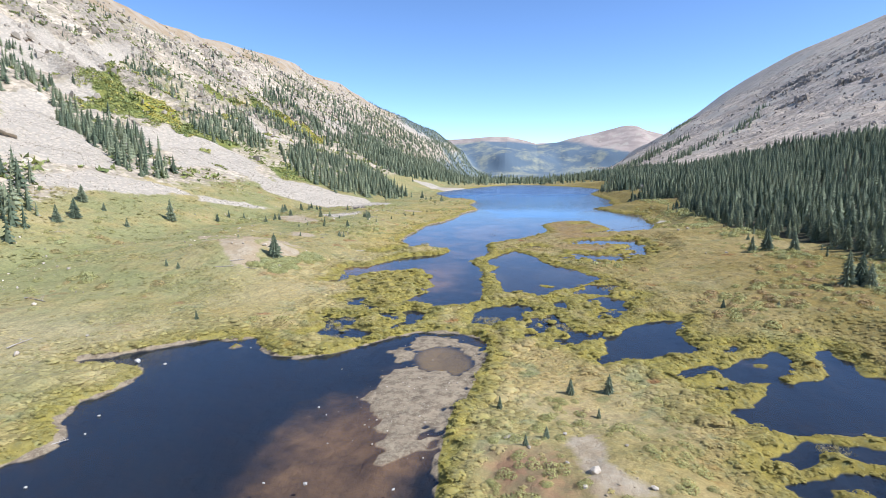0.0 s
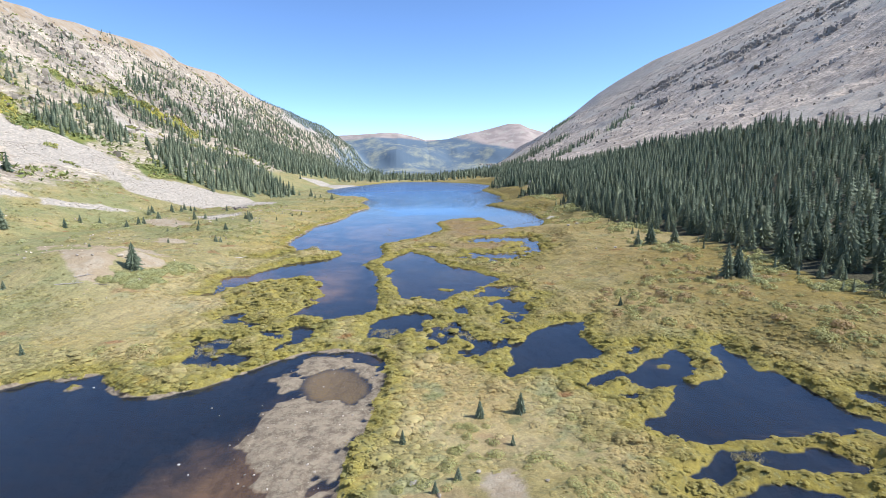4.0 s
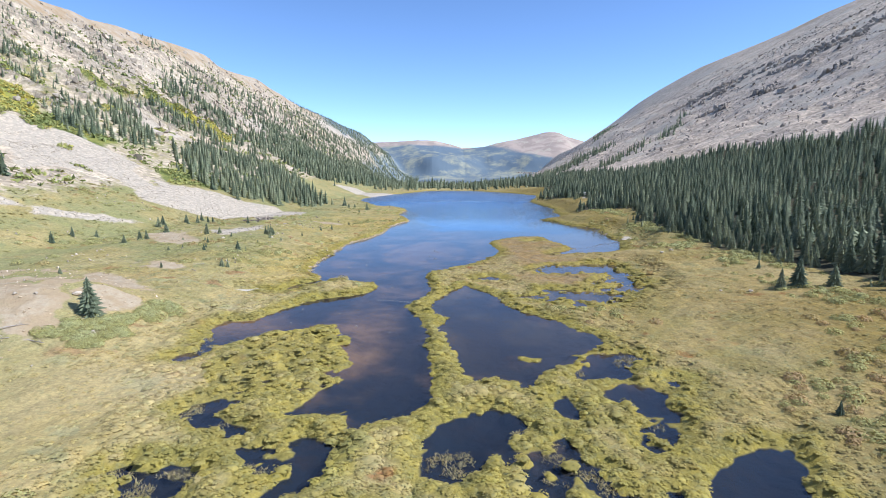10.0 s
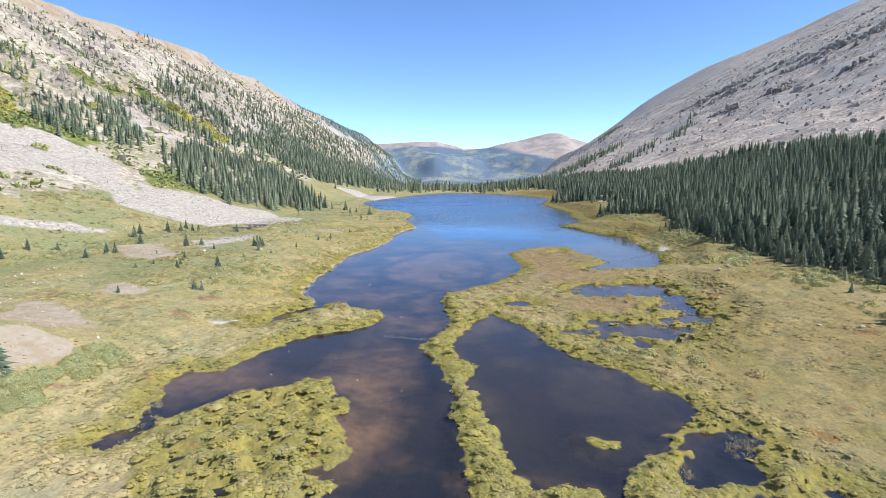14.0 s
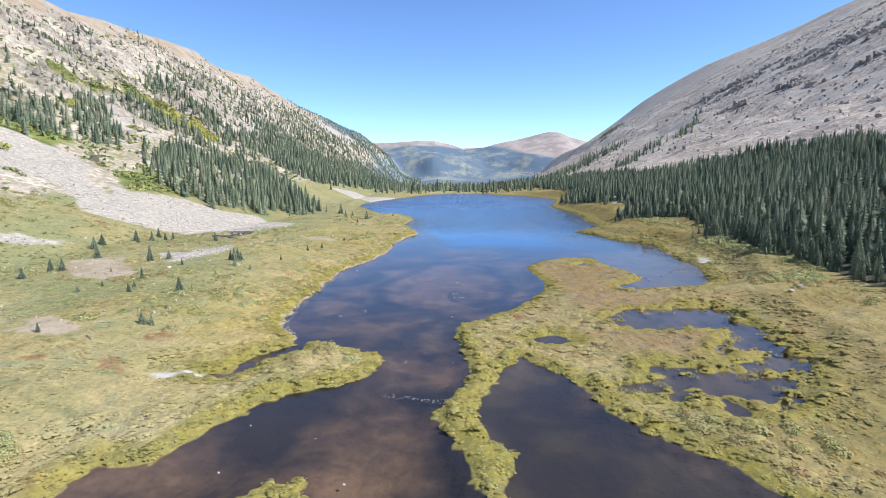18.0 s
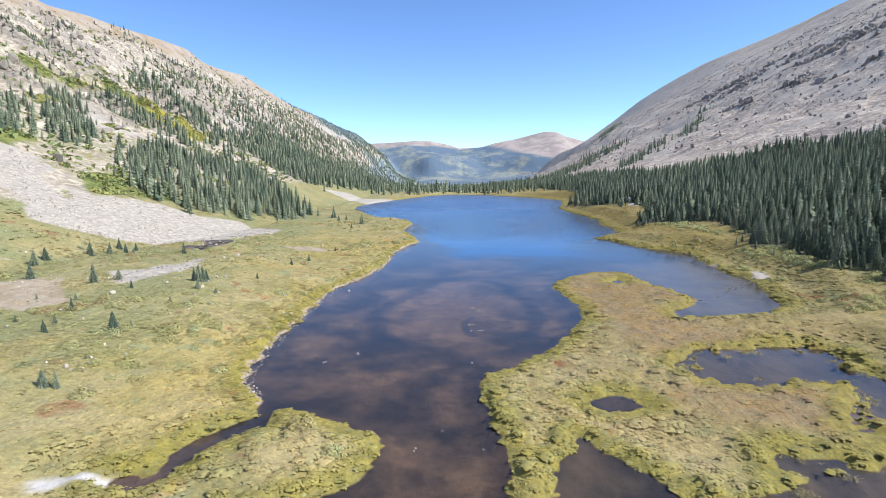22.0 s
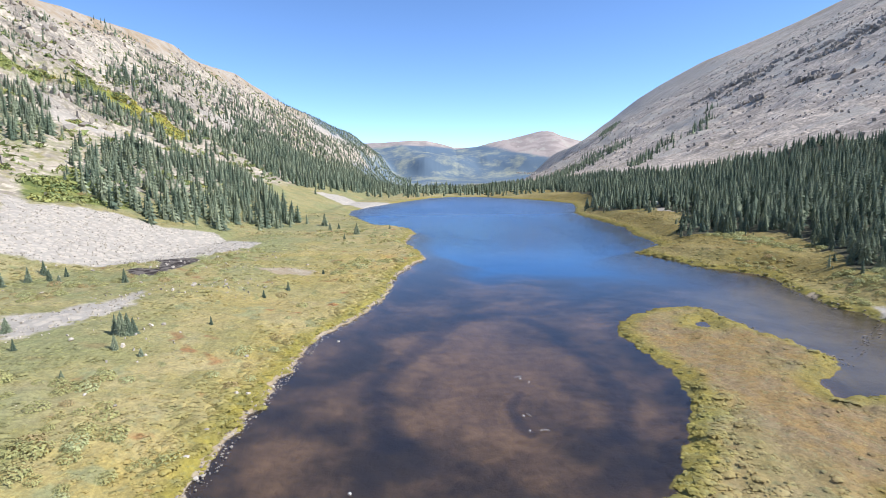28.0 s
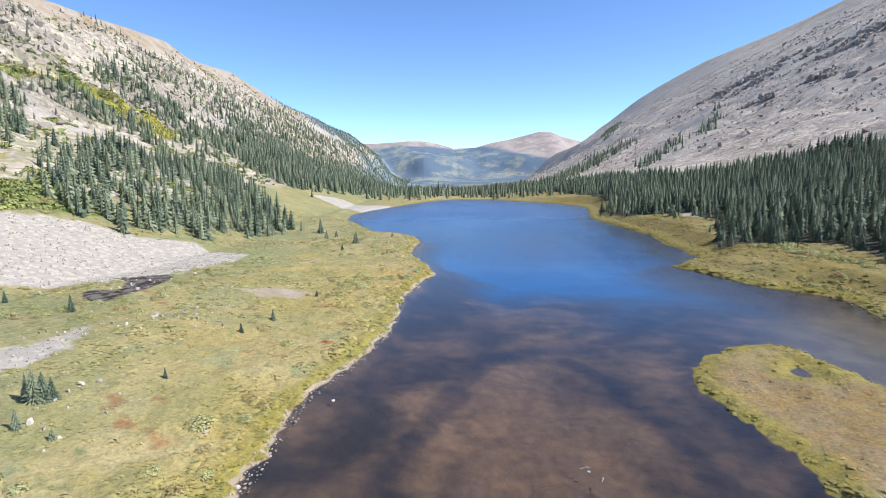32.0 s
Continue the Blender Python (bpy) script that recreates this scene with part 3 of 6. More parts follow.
def ground_material():
    m = Mat("alpine_ground")
    meadow = meadow_colour(m)
    meadow = m.tone(meadow, m.ramp(m.noise(3.2, 5, 0.75), 0.36, 0.64, 0.66, 0.90))
    down = m.node("ShaderNodeMapping", Vector=m.pos(), Scale=(0.22, 1.0, 0.5)).outputs[0]
    streak = m.noise(0.085, 6, 0.68, down)
    fine = m.noise(2.2, 6, 0.75)
    grit = m.noise(0.30, 8, 0.78)
    stones = m.cells(0.9)
    talus = m.mix(m.ramp(m.noise(0.6, 8, 0.8), 0.35, 0.7, 0, 0.7), (0.59, 0.51, 0.395), (0.48, 0.405, 0.315))
    talus = m.mix(m.ramp(stones, 0.25, 0.6, 0, 0.4), talus, (0.27, 0.245, 0.22))
    warm = m.mix(m.ramp(streak, 0.38, 0.60), (0.60, 0.505, 0.375), (0.50, 0.41, 0.30))
    grey = m.mix(m.ramp(streak, 0.36, 0.62), (0.645, 0.53, 0.405), (0.43, 0.35, 0.27))
    cliff = m.mix(m.attr("grey"), warm, grey)
    chips = m.node("ShaderNodeSeparateXYZ", Vector=m.cells(0.75, out="Color")).outputs[0]
    slabs = m.node("ShaderNodeSeparateXYZ", Vector=m.cells(0.24, out="Color")).outputs[1]
    cliff = m.tone(cliff, m.math("MULTIPLY", m.ramp(chips, 0.0, 1.0, 0.72, 1.22), m.ramp(slabs, 0.0, 1.0, 0.85, 1.12)))
    cliff = m.mix(m.ramp(grit, 0.46, 0.62, 0, 0.5), cliff, (0.27, 0.23, 0.19))
    cliff = m.mix(m.math("MULTIPLY", m.ramp(m.noise(0.05, 5, 0.7, m.shifted((300, 50, 0))), 0.56, 0.70, 0, 0.6), m.ramp(m.attr("grey"), 0, 1, 1.0, 0.25)), cliff, (0.22, 0.20, 0.115))
    cliff = m.mix(m.ramp(m.math("ADD", m.attr("crag"), m.math("SUBTRACT", grit, 0.5)), 0.10, 0.55, 0, 0.32), cliff, (0.30, 0.265, 0.225))
    tundra = m.mix(m.ramp(m.noise(0.06, 6, 0.7), 0.35, 0.65), (0.36, 0.26, 0.15), (0.45, 0.375, 0.285))
    mud = m.mix(m.ramp(m.noise(1.1, 6, 0.7), 0.38, 0.64), (0.35, 0.275, 0.185), (0.19, 0.145, 0.10))
    mud = m.mix(m.ramp(m.noise(4.0, 4, 0.7), 0.45, 0.65, 0, 0.5), mud, (0.42, 0.36, 0.24))
    gravel = m.mix(m.ramp(m.noise(0.28, 4), 0.44, 0.58), (0.47, 0.39, 0.275), (0.41, 0.32, 0.20))
    gravel = m.mix(m.ramp(m.noise(1.6, 7, 0.78), 0.35, 0.7, 0, 0.8), gravel, (0.39, 0.29, 0.185))
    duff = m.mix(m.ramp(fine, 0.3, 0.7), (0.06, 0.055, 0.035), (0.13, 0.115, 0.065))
    # far forest: the blue of the distant air is mixed into its colour
    hazy_woods = m.mix(m.ramp(m.noise(0.006, 8, 0.72), 0.46, 0.66), (0.14, 0.185, 0.225), (0.36, 0.36, 0.27))
    scrub = m.mix(m.ramp(m.noise(0.16, 6, 0.75), 0.36, 0.62), (0.115, 0.145, 0.045), (0.27, 0.27, 0.075))
    gold = m.mix(m.ramp(m.noise(0.3, 6, 0.75), 0.36, 0.60), (0.45, 0.36, 0.06), (0.24, 0.26, 0.07))
    edge = m.math("MULTIPLY", m.math("SUBTRACT", m.noise(0.22, 7, 0.75), 0.5), 1.3)

    def zone(name, soft=0.14):
        return m.ramp(m.math("ADD", m.attr(name), edge), 0.5 - soft, 0.5 + soft)

    rock_share = zone("rocky")
    col = m.mix(rock_share, meadow, cliff)
    col = m.mix(zone("tundra", 0.25), col, tundra)
    col = m.mix(m.attr("alp"), col, m.mix(m.ramp(m.noise(0.008, 6, 0.7), 0.40, 0.60), (0.48, 0.385, 0.32), (0.36, 0.29, 0.245)))
    col = m.mix(zone("bush"), col, scrub)
    col = m.mix(zone("gold"), col, gold)
    col = m.mix(zone("talus"), col, talus)
    col = m.mix(zone("gravel"), col, gravel)
    col = m.mix(zone("soil", 0.3), col, m.mix(m.ramp(m.noise(0.9, 6, 0.7), 0.4, 0.62), (0.34, 0.20, 0.115), (0.25, 0.185, 0.10)))
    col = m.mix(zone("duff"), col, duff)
    col = m.mix(zone("hazy_woods", 0.3), col, hazy_woods)
    col = m.mix(m.ramp(m.math("ADD", m.attr("mud"), m.math("MULTIPLY", edge, 0.4)), 0.4, 0.6), col, mud)
    col = m.mix(m.attr("sand"), col, m.mix(m.ramp(fine, 0.3, 0.7), (0.68, 0.63, 0.55), (0.56, 0.50, 0.42)))
    col = m.mix(m.ramp(m.attr("wet"), 0.35, 0.65), col, m.mix(m.ramp(m.noise(0.8, 4), 0.42, 0.58), (0.055, 0.042, 0.035), (0.19, 0.16, 0.13)))
    # under the water: brown silt in drifts over a dark bed, painted bluer where it is deep
    drift = m.math("ADD", m.attr("silt"), m.math("MULTIPLY", m.math("SUBTRACT", m.noise(0.13, 7, 0.66), 0.5), 1.7))
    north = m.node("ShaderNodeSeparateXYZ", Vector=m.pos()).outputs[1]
    # southern ponds: a darker bed, with blue of the reflected sky mixed in
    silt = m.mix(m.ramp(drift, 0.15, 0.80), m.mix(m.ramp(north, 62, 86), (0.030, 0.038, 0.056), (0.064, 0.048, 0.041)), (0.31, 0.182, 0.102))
    bend = m.math("ABSOLUTE", m.math("SUBTRACT", m.noise(0.06, 6, 0.62, m.shifted((5, 77, 0))), 0.5))
    silt = m.mix(m.ramp(bend, 0.0, 0.085, 0.35, 0.0), silt, (0.030, 0.030, 0.042))
    silt = m.mix(m.math("MULTIPLY", m.ramp(m.math("ADD", m.attr("channel"), m.math("MULTIPLY", m.math("SUBTRACT", m.noise(0.25, 6, 0.65), 0.5), 1.9)), 0.35, 1.05), 0.62), silt, (0.026, 0.028, 0.042))
    silt = m.mix(m.ramp(m.noise(0.9, 6, 0.75), 0.42, 0.72, 0, 0.45), silt, (0.05, 0.038, 0.032))
    silt = m.mix(m.attr("shoal"), silt, m.mix(m.ramp(m.noise(0.25, 5, 0.6), 0.35, 0.65), (0.225, 0.160, 0.080), (0.150, 0.108, 0.060)))
    silt = m.mix(m.attr("pool"), silt, (0.31, 0.205, 0.095))
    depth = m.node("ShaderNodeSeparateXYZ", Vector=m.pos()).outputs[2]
    # blue light coming back from deep water, painted onto the bed
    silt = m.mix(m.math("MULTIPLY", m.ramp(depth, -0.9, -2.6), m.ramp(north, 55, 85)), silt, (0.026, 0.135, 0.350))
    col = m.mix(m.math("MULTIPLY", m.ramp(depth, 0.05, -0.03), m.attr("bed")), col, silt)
    warp = m.node("ShaderNodeVectorMath", )
    m.put(warp.inputs[0], m.pos())
    m.put(warp.inputs[1], m.node("ShaderNodeTexNoise", Vector=m.pos(), Scale=1.3, Detail=3.0).outputs["Color"])
    tufts = m.math("ADD", m.math("MULTIPLY", m.cells(0.95, warp.outputs[0]), -0.8), m.math("MULTIPLY", m.cells(0.4, warp.outputs[0]), -0.9))
    soft = m.node("ShaderNodeBump", Height=tufts, Strength=m.math("MULTIPLY", m.ramp(m.attr("rocky"), 0.5, 0.2, 0.0, 0.32), m.ramp(m.attr("talus"), 0.2, 0.6, 1.0, 0.0)), Distance=0.38).outputs[0]
    low = m.bump(m.math("ADD", m.math("MULTIPLY", fine, 0.5), m.math("MULTIPLY", m.noise(7.0, 4, 0.7), 0.15)), 0.8, 0.5)
    low.node.inputs["Strength"].default_value = 0.45
    m.put(low.node.inputs["Normal"], soft)
    high = m.node("ShaderNodeBump", Height=m.math("ADD", grit, m.math("MULTIPLY", streak, 0.8)), Strength=m.math("MULTIPLY", m.ramp(m.attr("rocky"), 0.3, 0.7), m.ramp(m.attr("crag"), 0.0, 0.5, 0.22, 0.9)), Distance=1.8, Normal=low).outputs[0]
    return m.done(col, 0.95, high, spec=0.12)


def water_material():
    m = Mat("lake_water")
    p = m.node("ShaderNodeMapping", Vector=m.pos(), Scale=(1.0, 0.65, 1.0)).outputs[0]
    ripples = m.math("ADD", m.math("MULTIPLY", m.noise(2.1, 3, 0.6, p), 0.5), m.math("MULTIPLY", m.noise(6.0, 2, 0.6, p), 0.25))
    calm = m.ramp(m.noise(0.03, 3), 0.35, 0.65, 0.7, 1.0)
    sep = m.node("ShaderNodeSeparateXYZ", Vector=m.pos()).outputs[1]
    wind = m.math("MULTIPLY", m.ramp(sep, 170, 300, 0.03, 0.75), calm)
    n = m.node("ShaderNodeBump", Height=ripples, Strength=wind, Distance=0.8).outputs[0]
    fres = m.node("ShaderNodeFresnel", IOR=1.33, Normal=n).outputs[0]
    clear = m.node("ShaderNodeBsdfTransparent", Color=(0.82, 0.85, 0.86, 1)).outputs[0]
    gloss = m.node("ShaderNodeBsdfGlossy", Color=(0.97, 0.985, 1, 1), Roughness=m.ramp(sep, 190, 330, 0.08, 0.32), Normal=n).outputs[0]
    mix = m.node("ShaderNodeMixShader", Fac=fres)
    m.t.links.new(clear, mix.inputs[1])
    m.t.links.new(gloss, mix.inputs[2])
    m.t.links.new(mix.outputs[0], m.out.inputs[0])
    return m.m


# ---- ground ----
XS = axis([(-2600, 150), (-700, 40), (-330, 9), (-110, 3.5), (-60, 0.8), (-34, 0.44), (34, 0.44), (60, 0.8), (120, 3), (460, 6), (1000, 40), (2600, 150)])
YS = axis([(-400, 40), (-30, 6), (14, 0.5), (60, 0.44), (125, 0.5), (180, 0.9), (270, 1.8), (430, 3.2), (850, 6), (2200, 30), (4900, 60)])
gx, gy = np.meshgrid(XS, YS)
GZ, SD = terrain(gx, gy)
LEFT, RIGHT, FAR, SLOPE = slopes(gx, gy)
ix, iy = np.meshgrid(np.arange(len(XS) - 1), np.arange(len(YS) - 1))
corner = (iy * len(XS) + ix).ravel()
ground_mesh = mesh_of("ground", np.stack([gx, gy, GZ], -1).reshape(-1, 3), np.stack([corner, corner + 1, corner + 1 + len(XS), corner + len(XS)], -1), True)
rough_rock = crags(gx, gy, SLOPE)[:-1, :-1].ravel() > 0.4
ground_mesh.polygons.foreach_set("use_smooth", ~rough_rock)
ground = tagged(new("ground", ground_mesh), "alpine valley floor with marsh meadow, scree and bare rock flanks", "ground", kind="structure")
# ---- plan of the land cover, metres ----
TALUS = []
TALUS.append([(-147, 184), (-143, 202), (-132, 207), (-123, 213), (-113, 215), (-113, 187), (-119, 169), (-128, 172)])
TALUS.append([(-231, 220), (-226, 232), (-220, 255), (-220, 292), (-214, 286), (-212, 259), (-199, 229), (-191, 205), (-208, 209), (-211, 199)])
TALUS.append([(-139, 197), (-130, 200), (-123, 202), (-113, 206), (-109, 214), (-103, 199), (-92, 190), (-85, 201), (-76, 208), (-68, 211), (-55, 206), (-59, 191), (-66, 180), (-77, 173), (-86, 171), (-94, 180), (-101, 184), (-106, 184), (-108, 172), (-109, 160)])
TALUS.append([(-98, 200), (-91, 200), (-86, 207), (-81, 211), (-72, 212), (-65, 220), (-61, 216), (-52, 213), (-54, 199), (-58, 190), (-68, 184), (-73, 179), (-78, 174)])
TALUS.append([(-167, 156), (-169, 166), (-165, 169), (-156, 165), (-137, 150), (-122.8, 142.2), (-111.2, 137.3), (-108.8, 137.4), (-110.4, 123.5), (-113.1, 117.9), (-120.0, 117.3), (-117.4, 107.4)])
TALUS.append([(-109.4, 107.7), (-108.4, 121.1), (-101.1, 131.6), (-93.8, 137.5), (-90.8, 137.9), (-93.8, 123.6), (-99.8, 110.8), (-102.5, 104.6), (-105.7, 103.7)])
TALUS.append([(-217, 206), (-215, 220), (-213, 246), (-225, 303), (-220, 297), (-203, 248), (-190, 218), (-186, 200), (-195, 197), (-195, 184)])
TALUS.append([(-179, 191), (-178, 205), (-174, 205), (-165, 191), (-171, 185)])
TALUS.append([(-164, 308), (-146, 307), (-133, 302), (-135, 289), (-144, 287), (-156, 293)])
TALUS.append([(-180, 466), (-194, 566), (-180, 590), (-158, 490), (-166, 451)])
TALUS.append([(-303, 1292), (-310, 1549), (-299, 2137), (-248, 1706), (-264, 1387), (-275, 1171)])
TALUS.append([(-70, 337), (-61, 353), (-46, 346), (-32, 353), (-34, 326), (-46, 322), (-60, 333)])
TALUS.append([(-57.7, 148.7), (-55, 150), (-51, 152), (-51, 159), (-50, 161), (-49, 160), (-48, 155), (-47, 152), (-48.3, 148.3), (-49.9, 144.3), (-50.4, 142.2), (-51.9, 141.5)])
TALUS.append([(-89.6, 138.8), (-86.8, 141.9), (-83.4, 144.5), (-79.6, 148.8), (-76, 152), (-75, 152), (-77.6, 145.8), (-82.6, 140.3), (-86.6, 135.0)])
TALUS.append([(57.5, 268), (54, 257), (55, 249), (60, 252), (61, 266)])
TALUS.append([(39.5, 158), (37.6, 154), (39, 152), (41.5, 157)])
TALUS.append([(-54.2, 141.8), (-53, 152), (-48, 159), (-48, 151), (-51.3, 142.6)])
GRAVEL = []
GRAVEL.append([(-67, 102), (-62, 103), (-51, 101), (-45, 98), (-39, 92), (-38, 87), (-40, 80), (-41, 75), (-40, 70)])
GRAVEL.append([(-54.0, 95.5), (-50.7, 96.8), (-46.3, 96.7), (-41.7, 92.6), (-39.1, 87.8), (-37.3, 87.2), (-38.1, 84.1), (-38.3, 81.7), (-38.3, 79.9), (-40.1, 78.8)])
GRAVEL.append([(-52.6, 109.2), (-49.5, 111.6), (-42.7, 107.5), (-44.7, 105.9), (-48.9, 105.7)])
GRAVEL.append([(-68.1, 141.0), (-62.9, 145.7), (-51.5, 131.8), (-54.3, 127.6), (-59.3, 129.8)])
GRAVEL.append([(3.0, 31.7), (4.9, 32.6), (5.3, 30.3), (5.0, 28.1), (6.3, 26.6), (7.5, 25.1), (4.2, 25.0), (3.6, 27.4), (3.3, 29.5)])
SOIL = []
SOIL.append([(3.0, 37.7), (4.7, 37.6), (6.2, 36.9), (8.6, 37.3), (8.6, 35.6), (6.2, 35.3), (5.3, 33.7), (3.5, 34.3)])
SOIL.append([(-2.1, 30.8), (0.3, 31.0), (3.2, 30.5), (3.7, 28.1), (3.9, 25.3), (2.8, 23.4), (-1.5, 23.7), (-2.5, 27.4)])
GRAVEL.append([(36, 169), (38, 165), (38, 162), (37, 162), (35, 165)])
GRAVEL.append([(-43, 181), (-39, 185), (-33, 183), (-34, 178), (-39, 178)])
DARKPOOL = []
DARKPOOL.append([(-60.9, 176.0), (-57.0, 171.7), (-54.9, 172.9), (-53.9, 177.9), (-54.3, 185.8), (-55.9, 190.3), (-59.5, 190.6), (-63.6, 187.5), (-59.9, 184.9), (-57.1, 178.0), (-60.6, 177.9)])
WOODS = []
WOODS.append([(-158, 172), (-152, 185), (-127, 170), (-111, 157), (-100, 148), (-101, 140), (-110, 141), (-123, 146), (-130, 145), (-136, 146)])
WOODS.append([(-162, 286), (-150, 292), (-133, 251), (-142, 251)])
WOODS.append([(-160, 243), (-159, 271), (-138, 237), (-125, 209), (-144, 223)])
WOODS.append([(-113, 103), (-108, 106), (-89, 86), (-89, 79)])
WOODS.append([(-214, 277), (-218, 313), (-191, 277), (-175, 258), (-180, 249), (-193, 250)])
WOODS.append([(-240, 353), (-246, 418), (-214, 370), (-221, 347), (-235, 347)])
WOODS.append([(-258, 339), (-252, 370), (-238, 354), (-242, 327)])
WOODS.append([(-273, 313), (-269, 338), (-260, 333), (-262, 311)])
WOODS.append([(-211, 199), (-204, 205), (-193, 194), (-184, 193), (-169, 182), (-164, 169), (-171, 168), (-179, 168)])
WOODS.append([(-116, 248), (-125, 297), (-107, 320), (-93, 321), (-73, 295), (-52, 254), (-61, 238), (-70, 220), (-76, 209), (-82, 214), (-91, 214), (-102, 225)])
WOODS.append([(-149, 493), (-170, 711), (-208, 1380), (-85, 1438), (-14, 632), (-32, 497), (-59, 390), (-72, 346), (-82, 338), (-104, 358), (-126, 393)])
WOODS.append([(-322, 1462), (-364, 3696), (-123, 2333), (-209, 2104), (-292, 1823), (-296, 1406)])
WOODS.append([(-191, 180), (-181, 181), (-170, 176), (-163, 178), (-151, 174), (-130, 155), (-115, 146), (-107, 147), (-97, 142), (-99, 135), (-105, 133), (-122, 143), (-141, 153), (-162, 170), (-174, 163)])
WOODS.append([(-105, 95), (-99, 93), (-87, 84), (-86, 80), (-88, 78)])
WOODS.append([(-236, 360), (-247, 389), (-215, 357), (-207, 354), (-212, 347), (-222, 347), (-228, 348)])
WOODS.append([(-232, 466), (-218, 467), (-205, 478), (-158, 425), (-142, 386), (-172, 413), (-193, 421), (-208, 423)])
WOODS.append([(-258, 545), (-261, 591), (-241, 589), (-222, 555), (-222, 517), (-239, 518)])
WOODS.append([(-175, 537), (-247, 840), (-295, 1107), (-260, 1121), (-210, 1213), (-152, 1497), (-27, 869), (-20, 587), (-63, 421), (-78, 360), (-114, 419), (-150, 471)])
WOODS.append([(-214, 295), (-217, 317), (-186, 277), (-189, 273), (-192, 268)])
WOODS.append([(-157, 253), (-155, 267), (-128, 225), (-138, 233), (-150, 241)])
WOODS.append([(-170, 287), (-167, 309), (-147, 288), (-126, 252), (-135, 257), (-164, 287)])
WOODS.append([(-259, 431), (-256, 454), (-246, 433), (-251, 421)])
WOODS.append([(-286, 539), (-282, 564), (-274, 589), (-267, 552), (-274, 526)])
WOODS.append([(-257, 629), (-238, 691), (-206, 681), (-196, 611), (-233, 619)])
WOODS.append([(-183, 346), (-181, 367), (-158, 356), (-132, 353), (-124, 327), (-149, 337), (-160, 321)])
WOODS.append([(-254, 348), (-242, 357), (-233, 352), (-236, 343), (-248, 339)])
WOODS.append([(-137, 244), (-140, 275), (-121, 246), (-126, 240)])
RIGHT_WOODS = []
RIGHT_WOODS.append([(104, 698), (153, 799), (189, 821), (216, 800), (233, 799), (197, 684), (166, 673), (126, 635), (96, 601)])
RIGHT_WOODS.append([(139, 522), (169, 559), (194, 573), (184, 543), (151, 500), (124, 469)])
RIGHT_WOODS.append([(268, 1040), (440, 1496), (455, 1498), (311, 1081), (237, 906)])
RIGHT_WOODS.append([(192, 541), (242, 621), (273, 663), (252, 617), (199, 537)])
GOLD = []
GOLD.append([(-188, 244), (-174, 247), (-161, 232), (-162, 219)])
GOLD.append([(-195, 394), (-181, 396), (-160, 387), (-137, 370), (-136, 354), (-152, 352), (-176, 368)])
GOLD.append([(-171, 240), (-167, 244), (-153, 228), (-145, 211), (-159, 225)])
GOLD.append([(-165, 216), (-158, 229), (-145, 217), (-145, 205), (-156, 207)])
BUSH = []
BUSH.append([(-140, 203), (-148, 247), (-128, 217), (-134, 203)])
BUSH.append([(-190, 217), (-213, 264), (-193, 244), (-163, 200), (-167, 189), (-173, 202)])
BUSH.append([(-213, 339), (-208, 346), (-193, 348), (-189, 345), (-184, 318), (-192, 314)])
BUSH.append([(-195, 372), (-195, 394), (-165, 372), (-153, 357), (-176, 368), (-188, 366)])
BUSH.append([(-146, 223), (-150, 241), (-140, 238), (-128, 218), (-130, 208), (-137, 209)])
BUSH.append([(-178, 199), (-190, 232), (-177, 226), (-160, 225), (-148, 220), (-149, 207), (-155, 190), (-163, 181)])
BUSH.append([(-104, 214), (-105, 234), (-87, 225), (-81, 217), (-88, 210), (-93, 199)])
BUSH.append([(-141, 217), (-138, 233), (-123, 228), (-122, 212), (-126, 205)])
SAND = [(-33.1, 101.1), (-32.7, 101.7), (-31.3, 102.1), (-30.2, 102.6), (-28.7, 102.7), (-27.8, 102.1), (-28.4, 101.7), (-29.7, 101.5), (-30.6, 101.1), (-31.3, 100.5), (-31.8, 99.9)]
FIRS_NORTH = [(-34.0, 168.4, 1.3), (-35.5, 162.6, 1.1), (-31.5, 179.5, 0.9), (-45.7, 248.5, 3.7), (-42.3, 239.2, 2.2), (-34.0, 231.8, 2.9), (-35.5, 222.1, 1.4), (-26.5, 242.2, 1.3), (-40.5, 242.2, 1.6), (-68.7, 167.0, 2.1), (-66.2, 167.5, 1.7), (-64.5, 166.9, 1.1), (-55.4, 166.5, 2.0), (-71.4, 153.0, 2.5), (-70.1, 163.9, 2.5), (-69.5, 171.1, 2.1), (-66.8, 171.7, 1.5), (-72.1, 156.3, 2.1)]
FIRS_BENCH = [(-43.1, 143.8, 1.9), (-42.3, 143.4, 2.2), (-41.9, 143.7, 2.1), (-41.6, 144.1, 1.6), (-41.0, 140.1, 1.4), (-38.5, 139.6, 0.8), (-36.8, 149.7, 1.0), (-41.5, 134.2, 0.7), (-63.9, 132.1, 2.0), (-63.7, 134.1, 1.9), (-54.8, 141.2, 2.5), (-53.1, 143.7, 1.5), (-48.6, 138.8, 1.1), (-41.0, 122.7, 2.0), (-46.3, 121.0, 1.2), (-47.0, 123.4, 1.0), (-42.4, 121.6, 0.7), (-39.0, 110.9, 1.3), (-38.1, 111.0, 1.4)]
